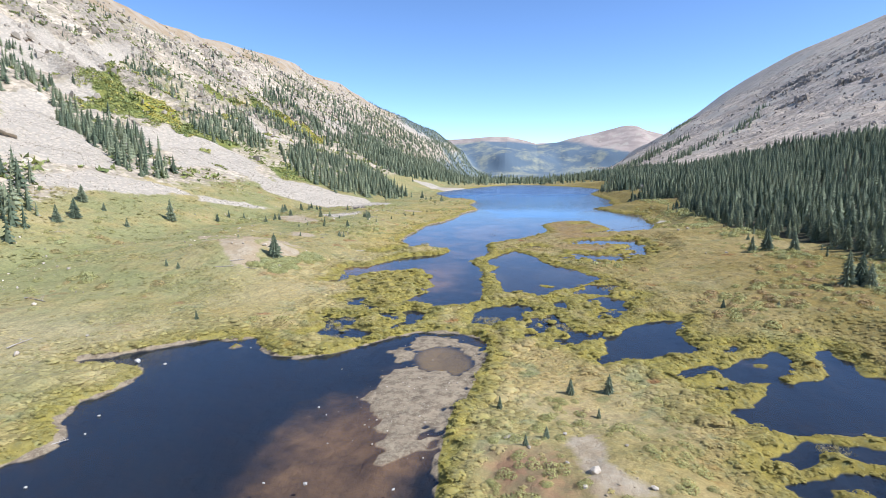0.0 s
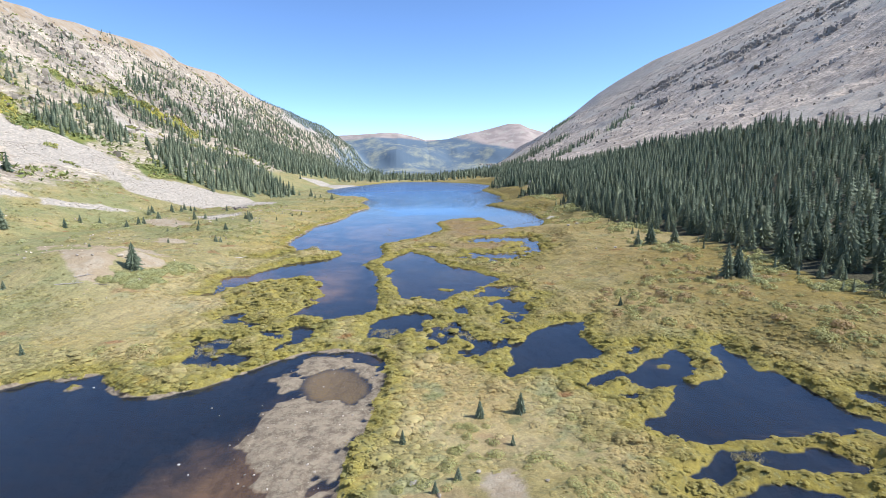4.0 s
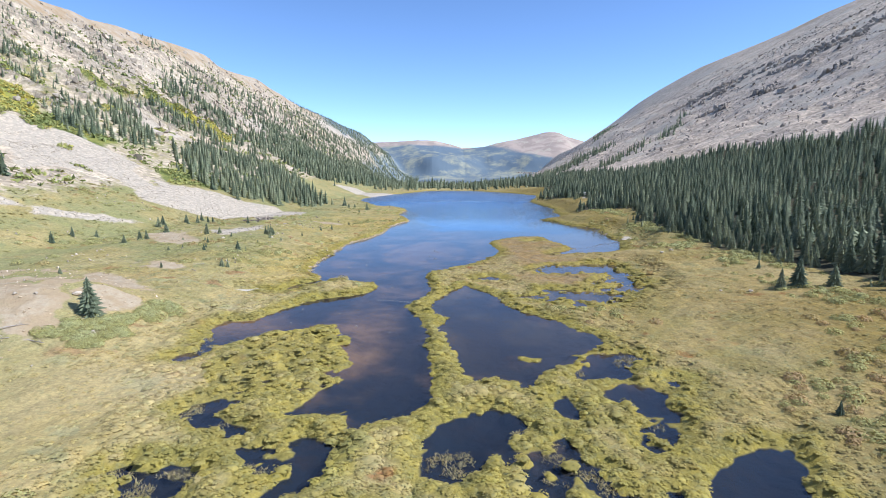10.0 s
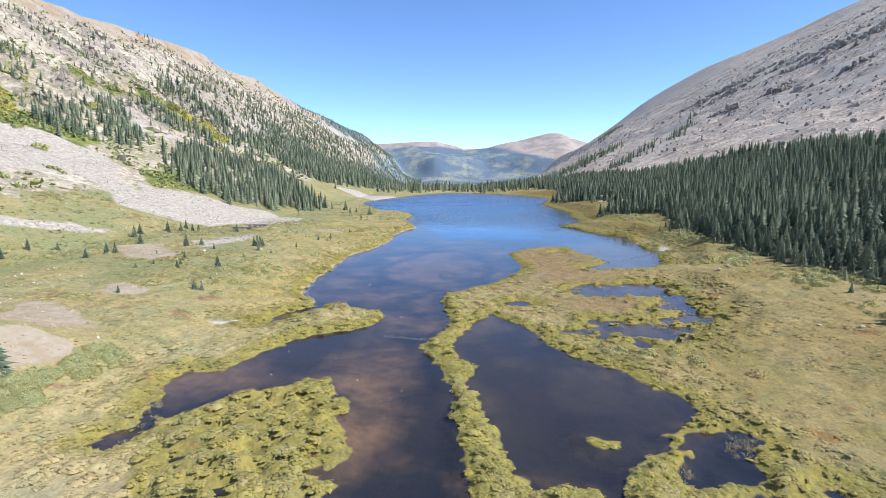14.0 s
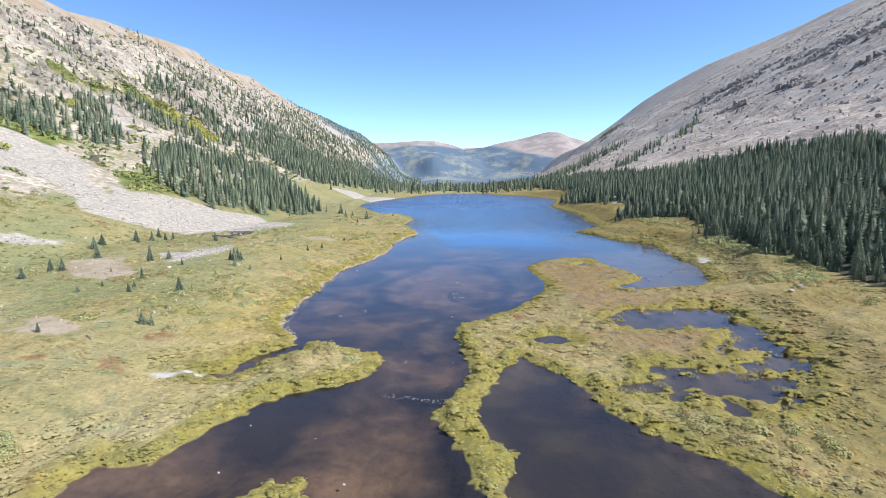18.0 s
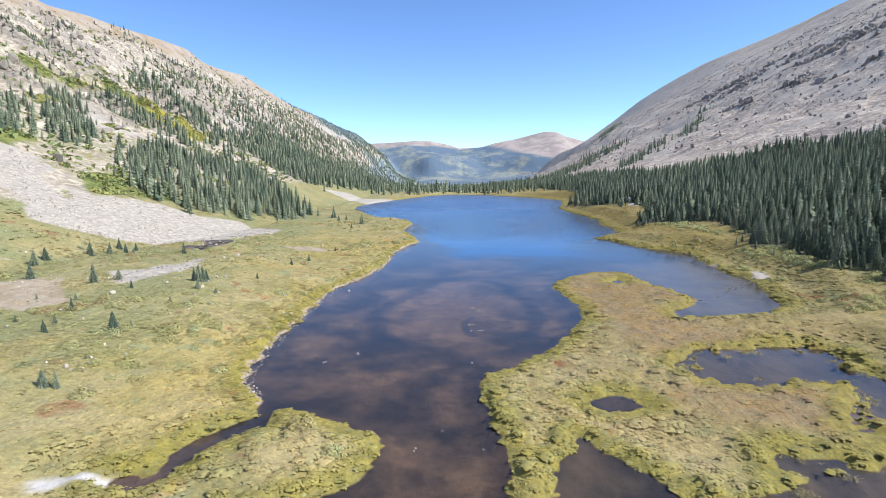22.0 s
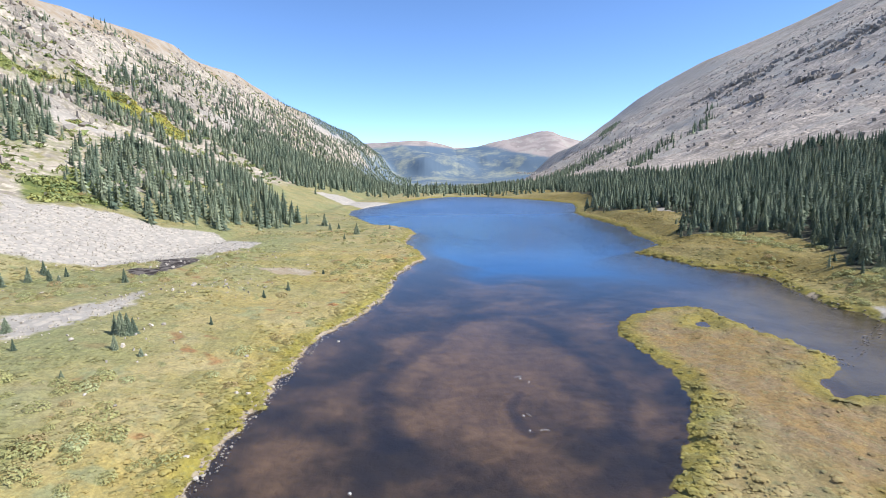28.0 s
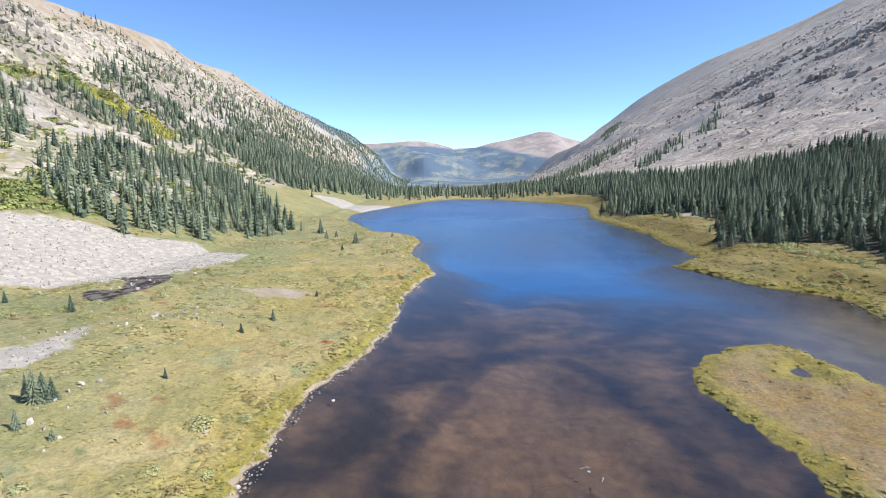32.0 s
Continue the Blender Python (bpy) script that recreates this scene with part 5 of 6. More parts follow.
# farther up the valley, both flanks
vx, vy, g = scatter(-420, 360, 410, 2000, 7.0, 507)
left, right, _, vs = slopes(vx, vy)
flat = np.maximum(left, right)
vw = np.maximum(within(WOODS, vx, vy, 10), 0.85 * step(24, 10, flat + 200 * (vx > np.interp(vy, FOREST_TOP_Y, FOREST_TOP_X) + 8 * fbm(vy / 40, vx / 60, 2, 154)) + 8 * fbm(vx / 70, vy / 70, 3, 151)) * step(440, 475, vy + 14 * fbm(vx / 16, vy / 16, 2, 152)))
vw = np.maximum(vw, 0.5 * step(0.0, 0.4, fbm(vx / 60, vy / 45, 3, 153)) * step(125, 90, left) * (vx < 0))
vw = np.maximum(vw, 0.85 * step(88, 62, left + 14 * fbm(vx / 50, vy / 60, 3, 156)) * step(480, 560, vy) * (vx < 0) * (left > 1))
vw = np.maximum(vw, 0.8 * step(1000, 1250, vy) * step(0.74, 0.84, vs + 0.05 * fbm(vx / 40, vy / 90, 2, 157)) * (vs < 1.12) * (vx < 0))
m = g.random(len(vx)) < vw
forest_mesh("valley_forest", "distant spruce forest on the lower mountainsides", vx[m], vy[m], (5.2 + 4 * g.random(int(m.sum()))) * (1 - 0.35 * step(70, 125, left[m])), 630, 5, 5, 0.25)
ux, uy, g = scatter(-420, -110, 2000, 3200, 11.0, 515)
us = slopes(ux, uy)[3]
m = (g.random(len(ux)) < 0.8) & (us > 0.05) & (us < 1.05)
forest_mesh("valley_forest", "distant spruce forest on the mountainside up the valley", ux[m], uy[m], 6.0 + 4 * g.random(int(m.sum())), 660, 4, 5, 0.3)
rx, ry, g = scatter(90, 520, 400, 1700, 5.0, 511)
m = g.random(len(rx)) < within(RIGHT_WOODS, rx, ry, 8) * (0.7 + 0.6 * fbm(rx / 25, ry / 25, 2, 155))
forest_mesh("slope_spruces", "spruces climbing the scree below the grey crags", rx[m], ry[m], 4.5 + 4.5 * g.random(int(m.sum())), 650, 5, 5, 0.2)
kx, ky, g = scatter(-75, 75, 385, 560, 4.6, 509)
ksd = terrain(kx, ky)[1]
m = (ksd > 4 + 6 * fbm(kx / 15, ky / 15, 2, 161)) & (slopes(kx, ky)[1] < 12) & (g.random(len(kx)) < 0.6)
forest_mesh("shore_forest", "spruces along the far shore of the lake", kx[m], ky[m], 3.4 + 4.2 * g.random(int(m.sum())), 640, 8, 6, 0.18)

# ---- willow scrub ----
def scrub(name, label, x0, x1, y0, y1, count, leaves, size, seed, leaf, rise=1.0):
    """Low rounded bushes, each a cloud of small leaf sprigs, joined into one mesh."""
    g = np.random.default_rng(seed)
    x, y = x0 + (x1 - x0) * g.random(count), y0 + (y1 - y0) * g.random(count)
    z, sd = terrain(x, y)
    bare = np.maximum(np.maximum(np.maximum(within(GRAVEL + TALUS + DARKPOOL, x, y, 1.5), 0.7 * within(SOIL, x, y, 1.0)), forest(x, y)), step(0.5, 0.1, near_signed(SAND, x, y)))
    bare = np.maximum(bare, step(9, 18, np.maximum(slopes(x, y)[0], slopes(x, y)[1])))
    clump = np.maximum(step(8, 2.5, sd), step(0.0, 0.45, fbm(x / 11, y / 11, 3, 173) + 0.35 * step(6, 14, x) + 0.5 * blob(x, y, -39, 108, 13, 30)))
    thick = (0.62 + 0.38 * step(-0.35, 0.25, fbm(x / 5, y / 5, 3, 171))) * (0.30 + 0.50 * clump)
    thick = np.maximum(thick, 0.9 * step(0.3, 0.7, cover(x, y, sd)[0]))
    thick = np.maximum(thick, 0.95 * step(4.5, 2.0, sd))
    keep = (sd > 0.22) & ((near_signed(POND_NEAR, x, y) > 0.45) | (np.minimum(near_signed(ISLE_A, x, y), near_signed(ISLE_B, x, y)) < 0.2)) & (near_signed(MUD_BAR, x, y) > 0.3) & (g.random(count) > 1.25 * bare) & (g.random(count) < thick)
    x, y, z, sd, clump = x[keep], y[keep], z[keep], sd[keep], clump[keep]
    n = len(x)
    r = size * (0.55 + 0.75 * g.random(n)) * (0.62 + 0.38 * step(0.2, 2.5, sd)) * (0.8 + 0.5 * step(-0.1, 0.5, fbm(x / 4, y / 4, 2, 172)))
    russet, golden, pale, rim = cover(x, y, sd)
    r = r * (0.85 + 0.55 * clump * g.random(n)) * (1 - 0.45 * russet) * (1 - 0.25 * step(6, 14, x)) * (0.72 + 0.28 * step(8, 3, sd))
    tall = r * (0.48 + 0.38 * g.random(n)) * (0.55 + 0.40 * clump) * (1 - 0.75 * russet) * rise
    a, u = g.random((n, leaves)) * 6.283, g.random((n, leaves))
    up, out = u**0.8, np.sqrt(1 - u**1.6)
    cx = x[:, None] + r[:, None] * out * np.cos(a) * (0.75 + 0.35 * g.random((n, leaves)))
    cy = y[:, None] + r[:, None] * out * np.sin(a) * (0.75 + 0.35 * g.random((n, leaves)))
    cz = z[:, None] + tall[:, None] * up * (0.8 + 0.3 * g.random((n, leaves))) - 0.02
    nrm = np.stack([out * np.cos(a), out * np.sin(a), up + 1.1 + 2.5 * np.clip(1 - tall / (0.7 * r), 0, 1)[:, None]], -1) + 0.6 * (g.random((n, leaves, 3)) - 0.5)
    nrm /= np.linalg.norm(nrm, axis=-1, keepdims=True)
    t1 = np.cross(nrm, g.random((n, leaves, 3)) - 0.5)
    t1 /= np.linalg.norm(t1, axis=-1, keepdims=True) + 1e-6
    t2 = np.cross(nrm, t1)
    s = (leaf * (0.7 + 0.7 * g.random((n, leaves))))[..., None]
    c = np.stack([cx, cy, cz], -1)
    v = np.stack([c + t1 * s, c - 0.5 * t1 * s + 0.8 * t2 * s, c - 0.5 * t1 * s - 0.8 * t2 * s], 2).reshape(-1, 3)
    # under its sprigs each bush is a closed, uneven dome
    ring = np.arange(6) * 6.283 / 6
    lump = 0.75 + 0.35 * g.random((n, 6))
    dome = [np.stack([x[:, None] + r[:, None] * w * lump * np.cos(ring + tw), y[:, None] + r[:, None] * w * lump * np.sin(ring + tw), (z + tall * h - 0.03)[:, None] + 0 * lump], -1) for w, h, tw in ((0.82, 0.0, 0.0), (0.60, 0.40, 0.5))]
    dome = np.concatenate(dome + [np.stack([x, y, z + 0.58 * tall], -1)[:, None]], 1)
    tri = [t for k in range(6) for t in ((k, (k + 1) % 6, 6 + k), ((k + 1) % 6, 6 + (k + 1) % 6, 6 + k), (6 + k, 6 + (k + 1) % 6, 12))]
    faces = (np.array(tri)[None] + (len(v) + 13 * np.arange(n))[:, None, None]).reshape(-1, 3)
    me = mesh_of(name, np.concatenate([v, dome.reshape(-1, 3)]), np.concatenate([np.arange(len(v)).reshape(-1, 3), faces]), True)
    for key, val in zip(("russet", "golden", "pale", "rim", "dun"), (russet, golden, pale, rim, dun(x, y))):
        field(me, key, np.concatenate([np.repeat(val, 3 * leaves), np.repeat(val, 13)]))
    me.materials.append(WILLOW)
    return tagged(new(name, me), label, "shrubs", kind="stuff")


scrub("willow_scrub", "low yellow-green willow cushions on the marsh", -50, 48, 20, 75, 30000, 18, 0.46, 701, 0.095, 0.56)
scrub("willow_scrub", "ochre and olive willow cushions round the ponds", -62, 50, 75, 150, 34000, 13, 0.48, 702, 0.12, 0.44)
scrub("willow_scrub", "low willow scrub round the lower pond", -60, 50, -35, 20, 9000, 10, 0.55, 705, 0.18, 0.6)
scrub("willow_scrub", "autumn willow scrub on the far meadow", -75, 60, 150, 290, 22000, 8, 0.55, 703, 0.19, 0.55)
scrub("willow_scrub", "grey-green willow scrub on the bench below the scree", -120, -50, 36, 235, 20000, 8, 0.55, 704, 0.19, 0.5)


# ---- single bushes ----
def bush_material():
    m = Mat("bush_leaves")
    t = m.attr("tint")
    col = m.mix(m.ramp(t, 0.10, 0.34), (0.47, 0.33, 0.16), (0.44, 0.415, 0.165))
    col = m.mix(m.ramp(t, 0.55, 0.72), col, (0.49, 0.49, 0.235))
    col = m.mix(m.ramp(t, 0.80, 0.95), col, (0.54, 0.45, 0.14))
    rnd = m.node("ShaderNodeNewGeometry").outputs["Random Per Island"]
    col = m.tone(col, m.ramp(rnd, 0, 1, 0.85, 1.15))
    m.done(col, 0.8, spec=0.2)
    both = m.node("ShaderNodeMixShader", Fac=0.2)
    m.t.links.new(m.t.nodes["Principled BSDF"].outputs[0], both.inputs[1])
    m.t.links.new(m.node("ShaderNodeBsdfTranslucent", Color=col).outputs[0], both.inputs[2])
    m.t.links.new(both.outputs[0], m.out.inputs[0])
    return m.m


BUSH_LEAVES = bush_material()
WILLOW_BAND = [(-41, 76), (-38, 81), (-38.5, 87), (-36.5, 91), (-35, 90), (-34.5, 85), (-35, 79), (-37, 74.5)]


def bushes(name, label, x, y, r, tint, leaves, leaf, seed):
    """Rounded willow bushes, each a dome of small leaf sprigs, joined into one mesh."""
    g = np.random.default_rng(seed)
    z, n = ground_z(x, y), len(x)
    d = g.normal(size=(n, leaves, 3))
    d[..., 2] = np.abs(d[..., 2])
    d /= np.linalg.norm(d, axis=-1, keepdims=True)
    c = np.stack([x, y, z], -1)[:, None] + d * (r[:, None] * (0.75 + 0.3 * g.random((n, leaves))))[..., None] * np.array([1.0, 1.0, 0.62])
    nrm = d + np.array([0.0, 0.0, 0.5]) + 0.30 * g.normal(size=(n, leaves, 3))
    t1 = np.cross(nrm, g.normal(size=(n, leaves, 3)))
    t1 /= np.linalg.norm(t1, axis=-1, keepdims=True) + 1e-6
    t2 = np.cross(nrm, t1)
    t2 /= np.linalg.norm(t2, axis=-1, keepdims=True) + 1e-6
    s = (leaf * r[:, None] * (0.7 + 0.7 * g.random((n, leaves))))[..., None]
    v = np.stack([c + t1 * s, c - 0.5 * t1 * s + 0.8 * t2 * s, c - 0.5 * t1 * s - 0.8 * t2 * s], 2).reshape(-1, 3)
    me = mesh_of(name, v, np.arange(len(v)).reshape(-1, 3))
    field(me, "tint", np.repeat(tint, 3 * leaves))
    me.materials.append(BUSH_LEAVES)
    return tagged(new(name, me), label, "shrubs", kind="stuff")


def dry_places(x0, x1, y0, y1, count, seed, patch):
    g = np.random.default_rng(seed)
    x, y = x0 + (x1 - x0) * g.random(count), y0 + (y1 - y0) * g.random(count)
    sd = terrain(x, y)[1]
    m = (sd > 2.2) & (forest(x, y) < 0.2) & (within(GRAVEL + TALUS + DARKPOOL, x, y, 1.5) < 0.3) & (cover(x, y, sd)[0] < 0.3) & (fbm(x / 13, y / 13, 3, patch) + 0.25 * g.normal(size=count) > 0.46)
    return x[m], y[m], g


x, y, g = dry_places(8, 50, 30, 205, 3400, 721, 301)
bushes("willow_bushes", "olive and rust-brown willow bushes scattered over the meadow", x, y, 0.40 + 0.55 * g.random(len(x)) ** 1.5, 0.6 * g.random(len(x)), 160, 0.12, 722)
x, y, g = dry_places(-95, -16, 38, 240, 5200, 723, 302)
bushes("willow_bushes", "sage-green and golden willow bushes on the bench", x, y, 0.40 + 0.65 * g.random(len(x)) ** 1.5, 0.12 + 0.66 * g.random(len(x)), 190, 0.095, 724)
g = np.random.default_rng(729)
x, y = -2.5 + 13 * g.random(320), 17 + 22 * g.random(320)
m = (terrain(x, y)[1] > 1.2) & (within(GRAVEL, x, y, 1.0) < 0.35) & (fbm(x / 3, y / 3, 2, 307) > -0.15)
bushes("willow_bushes", "grey-green willow bushes on the stony knoll", x[m], y[m], 0.20 + 0.34 * g.random(int(m.sum())) ** 1.5, 0.30 + 0.26 * g.random(int(m.sum())), 200, 0.10, 730)
g = np.random.default_rng(727)
x, y = 30 + 32 * g.random(8500), 60 + 150 * g.random(8500)
d = np.interp(y, FOREST_Y, FOREST_X) - x
m = (d > -1) & (d < 13) & (terrain(x, y)[1] > 1.5) & (g.random(8500) < step(14, 2, d) * step(-0.2, 0.3, fbm(x / 6, y / 6, 3, 306)))
bushes("willow_bushes", "grey-green willow thicket along the edge of the wood", x[m], y[m], 0.35 + 0.6 * g.random(int(m.sum())) ** 1.4, 0.36 + 0.36 * g.random(int(m.sum())), 110, 0.13, 728)
g = np.random.default_rng(725)
x, y = -42 + 9 * g.random(900), 74 + 18 * g.random(900)
m = near_signed(WILLOW_BAND, x, y) + 1.6 * fbm(x / 3.5, y / 3.5, 3, 303) < -0.25
bushes("willow_bushes", "thick band of green willows at the foot of the gravel mound", x[m], y[m], 0.3 + 0.4 * g.random(int(m.sum())), 0.50 + 0.24 * g.random(int(m.sum())), 240, 0.09, 726)


# ---- sedge in the shallows ----
def sedge(name, label, count, seed):
    g = np.random.default_rng(seed)
    x, y = -30 + 60 * g.random(count), 25 + 130 * g.random(count)
    sd = terrain(x, y)[1]
    near = np.minimum.reduce([near_signed(w, x, y) for w in TUFTED + [POND_MID, POND_LOW_C, POND_LOW_D]])
    m = (near < 0.5) & (sd < 0.0) & (sd > -1.6) & (fbm(x / 1.6, y / 1.6, 2, 201) > 0.48)
    x, y = x[m], y[m]
    n, blades = len(x), 12
    a, r = g.random((n, blades)) * 6.283, 0.10 + 0.22 * g.random((n, blades))
    cx, cy = x[:, None] + r * np.cos(a), y[:, None] + r * np.sin(a)
    h = 0.03 + 0.08 * g.random((n, blades))
    lean, w = 0.4 * (g.random((n, blades, 2)) - 0.5), 0.03
    v = np.stack([np.stack([cx - w * np.sin(a), cy + w * np.cos(a), 0 * cx - 0.05], -1), np.stack([cx + w * np.sin(a), cy - w * np.cos(a), 0 * cx - 0.05], -1), np.stack([cx + lean[..., 0], cy + lean[..., 1], h], -1)], 2).reshape(-1, 3)
    me = mesh_of(name, v, np.arange(len(v)).reshape(-1, 3))
    for key, val in (("russet", 0.35), ("golden", 0.0), ("pale", 0.75), ("rim", 0.15), ("dun", 0.0)):
        field(me, key, np.full(len(v), val))
    me.materials.append(WILLOW)
    return tagged(new(name, me), label, "grass", kind="stuff")


sedge("sedge_tufts", "yellow-green sedge tufts standing in the marsh ponds", 90000, 711)


# ---- stones ----
def stone_arrays(seed, flat=0.7):
    """A rough block about one metre wide: a dented ball with broken faces."""
    g = np.random.default_rng(seed)
    bm = bmesh.new()
    bmesh.ops.create_icosphere(bm, subdivisions=1, radius=0.5)
    axes = g.normal(size=(7, 3))
    axes /= np.linalg.norm(axes, axis=1, keepdims=True)
    cut = 0.28 + 0.16 * g.random(7)
    v = np.array([vert.co[:] for vert in bm.verts]) * (0.85 + 0.35 * g.random((len(bm.verts), 1)))
    for n, d in zip(axes, cut):
        over = np.maximum(0, v @ n - d)
        v = v - over[:, None] * n
    v = v * np.array([1.0, 0.75 + 0.3 * g.random(), flat])
    tri = np.array([[w.index for w in face.verts] for face in bm.faces])
    bm.free()
    return v, tri


def stone_mesh(seed, mat, flat=0.7):
    me = mesh_of("stone", *stone_arrays(seed, flat))
    me.materials.append(mat)
    return me


SHORE_STONES = [stone_mesh(860 + k, SHORE_STONE) for k in range(6)]
GREY_STONES, WHITE_STONES = [stone_mesh(800 + k, STONE) for k in range(6)], [stone_mesh(820 + k, PALE_STONE) for k in range(4)]


def put_stone(name, meshes, label, group, x, y, size, k, sunk=0.18, level=None):
    z = max(0.0, float(ground_z(x, y)[0])) if level is None else level
    ob = tagged(new(name, meshes[k % len(meshes)]), label, "rock", group=group)
    ob.matrix_world = pose(x, y, z + size * (0.32 - sunk), 9 * math.sin(k * 1.7), 9 * math.cos(k * 2.3), 61.0 * k)
    ob.scale = (size * (1 + 0.2 * math.sin(k)), size, size * (0.85 + 0.2 * math.cos(1.3 * k)))
    return ob


POND_ROCKS = [(-34.9, 42.4, 1.11), (-32.0, 42.2, 0.48), (-14.7, 35.5, 0.36), (-13.7, 34.4, 0.22), (-12.2, 30.6, 0.28), (-11.9, 26.2, 0.43), (-14.3, 26.0, 0.33), (-6.8, 26.3, 0.35), (-26.3, 47.3, 0.36), (-30.2, 32.3, 0.41), (-29.1, 29.8, 0.34), (-27.6, 23.9, 0.43)]
LAKE_ROCKS = [(-18.1, 123.0, 0.48), (-20.9, 120.8, 0.33), (-11.8, 105.4, 0.25), (-16.7, 91.7, 0.26), (-21.7, 93.5, 0.33), (-7.3, 120.4, 0.32), (-13.8, 86.5, 0.45), (-14.9, 83.6, 0.28), (-9.9, 84.4, 0.28), (-22.6, 96.7, 0.31), (-21.5, 87.7, 0.32), (-20.7, 120.9, 0.35), (-11.7, 105.7, 0.35), (-10.0, 107.9, 0.22), (-7.4, 105.5, 0.24), (-7.0, 132.0, 0.39), (-6.9, 129.8, 0.41), (-6.2, 138.7, 0.45)]
BOULDERS = [(-28.6, 126.2, 0.65), (-28.7, 129.4, 0.57), (-40.6, 147.6, 0.64), (-45.5, 141.3, 0.74), (-61.8, 160.1, 0.87), (-65.3, 175.3, 0.82), (-37.0, 167.9, 0.83), (-36.0, 187.7, 0.82), (-23.5, 149.1, 0.43), (-38.3, 131.9, 0.5), (-35.5, 130.8, 0.43), (-28.8, 135.0, 0.58), (-27.8, 134.9, 0.53), (-42.3, 82.9, 1.35), (-54.0, 95.0, 0.83), (-46.6, 80.3, 0.76), (-57.7, 93.0, 0.84), (-44.9, 80.8, 0.6)]
MEADOW_BOULDERS = [(35.1, 95.4, 0.86), (32.4, 97.6, 0.7), (4.2, 27.2, 0.89), (0.7, 30.1, 0.44), (6.5, 30.7, 0.38), (2.8, 28.3, 0.32), (-0.6, 31.6, 0.69), (3.0, 32.2, 0.47), (-59.3, 55.9, 0.8), (-45.1, 40.1, 0.93), (-43.5, 46.4, 0.63), (6.9, 25.8, 0.47), (3.5, 25.7, 0.39), (-30.6, 142.4, 0.69), (-49.0, 135.6, 1.04), (-30.0, 144.7, 0.53), (35.0, 123.6, 1.1), (37.6, 125.9, 0.98)]
for k, (x, y, w) in enumerate(POND_ROCKS):
    put_stone("boulder", WHITE_STONES, "bleached white boulder standing out of the marsh pond", "rocks in the pond", x, y, w * 0.65, k, 0.1, 0.0)
for k, (x, y, w) in enumerate(LAKE_ROCKS):
    put_stone("boulder", WHITE_STONES, "pale rock breaking the surface of the shallow lake", "rocks in the lake", x, y, w * 0.6, k, 0.1, 0.0)
for k, (x, y, w) in enumerate(BOULDERS + MEADOW_BOULDERS):
    put_stone("boulder", GREY_STONES, "light granite boulder lying in the meadow scrub", "boulders in the meadow", x, y, w * 0.85, k + 3)


slab = put_stone("boulder", GREY_STONES, "large flat pale slab of rock in the clearing", "boulders in the meadow", 58.3, 271.0, 2.4, 5, 0.1)
slab.scale = (5.0, 3.2, 2.6)


def along(points, gap, seed, side):
    """Places strung along a line of points, up to side metres off it."""
    g = np.random.default_rng(seed)
    out = []
    for (ax, ay), (bx, by) in zip(points, points[1:]):
        length = math.hypot(bx - ax, by - ay)
        for _ in range(max(1, int(length / gap))):
            s, o = g.random(), (g.random() - 0.5) * 2 * side
            out.append((ax + (bx - ax) * s - (by - ay) / length * o, ay + (by - ay) * s + (bx - ax) / length * o, g.random()))
    return out


west = [q for q in LAKE_WEST if 112 < q[1] < 215 and q[0] < -8]
k = 0
for x, y, r in along(west, 0.42, 31, 0.5):
    sd = float(terrain(np.array([x]), np.array([y]))[1][0])
    if -0.15 < sd < 0.9 and k < 280:
        put_stone("shore_stone", GREY_STONES if r > 0.9 else SHORE_STONES, "grey granite stone on the lake shore", "stones along the shore", x, y, 0.14 + 0.34 * r**3, k, 0.2)
        k += 1


def slab_arrays(seed):
    """A broken slab of rock about one metre long: the hull of a few corners."""
    g = np.random.default_rng(seed)
    bm = bmesh.new()
    for p in (g.random((11, 3)) - 0.5) * np.array([1.25, 0.75, 1.1]):
        bm.verts.new(p)
    hull = bmesh.ops.convex_hull(bm, input=bm.verts)
    bmesh.ops.delete(bm, geom=list({v for v in hull["geom_interior"] if isinstance(v, bmesh.types.BMVert)}), context="VERTS")
    bm.verts.index_update()
    v, tri = np.array([vert.co[:] for vert in bm.verts]), np.array([[w.index for w in face.verts] for face in bm.faces])
    bm.free()
    return v, tri


def rubble(name, label, xs, ys, sizes, seed, mat, proud=0.12, flat=0.6):
    """Many stones joined into one mesh."""
    g = np.random.default_rng(seed)
    z = np.maximum(ground_z(xs, ys), -0.05)
    kinds = [stone_arrays(840 + k, flat) if flat else slab_arrays(880 + k) for k in range(5)]
    which = g.integers(0, 5, len(xs))
    vs, ts, base = [], [], 0
    for k, (v, tri) in enumerate(kinds):
        m = which == k
        n = int(m.sum())
        a = g.random(n) * 6.283
        c, s, w = np.cos(a)[:, None], np.sin(a)[:, None], sizes[m][:, None]
        vs.append(np.stack([(v[:, 0] * c - v[:, 1] * s) * w + xs[m][:, None], (v[:, 0] * s + v[:, 1] * c) * w + ys[m][:, None], v[:, 2] * w + z[m][:, None] + proud * w], -1).reshape(-1, 3))
        ts.append((tri[None] + (base + np.arange(n) * len(v))[:, None, None]).reshape(-1, 3))
        base += n * len(v)
    me = mesh_of(name, np.concatenate(vs), np.concatenate(ts))
    me.materials.append(mat)
    return tagged(new(name, me), label, "rocks", kind="stuff")


def rubble_in(outlines, x0, x1, y0, y1, count, seed):
    g = np.random.default_rng(seed)
    x, y = x0 + (x1 - x0) * g.random(count), y0 + (y1 - y0) * g.random(count)
    m = within(outlines, x, y, 1.0) + 0.12 * fbm(x / 3, y / 3, 3, 181) > 0.55
    return x[m], y[m], g.random(int(m.sum()))


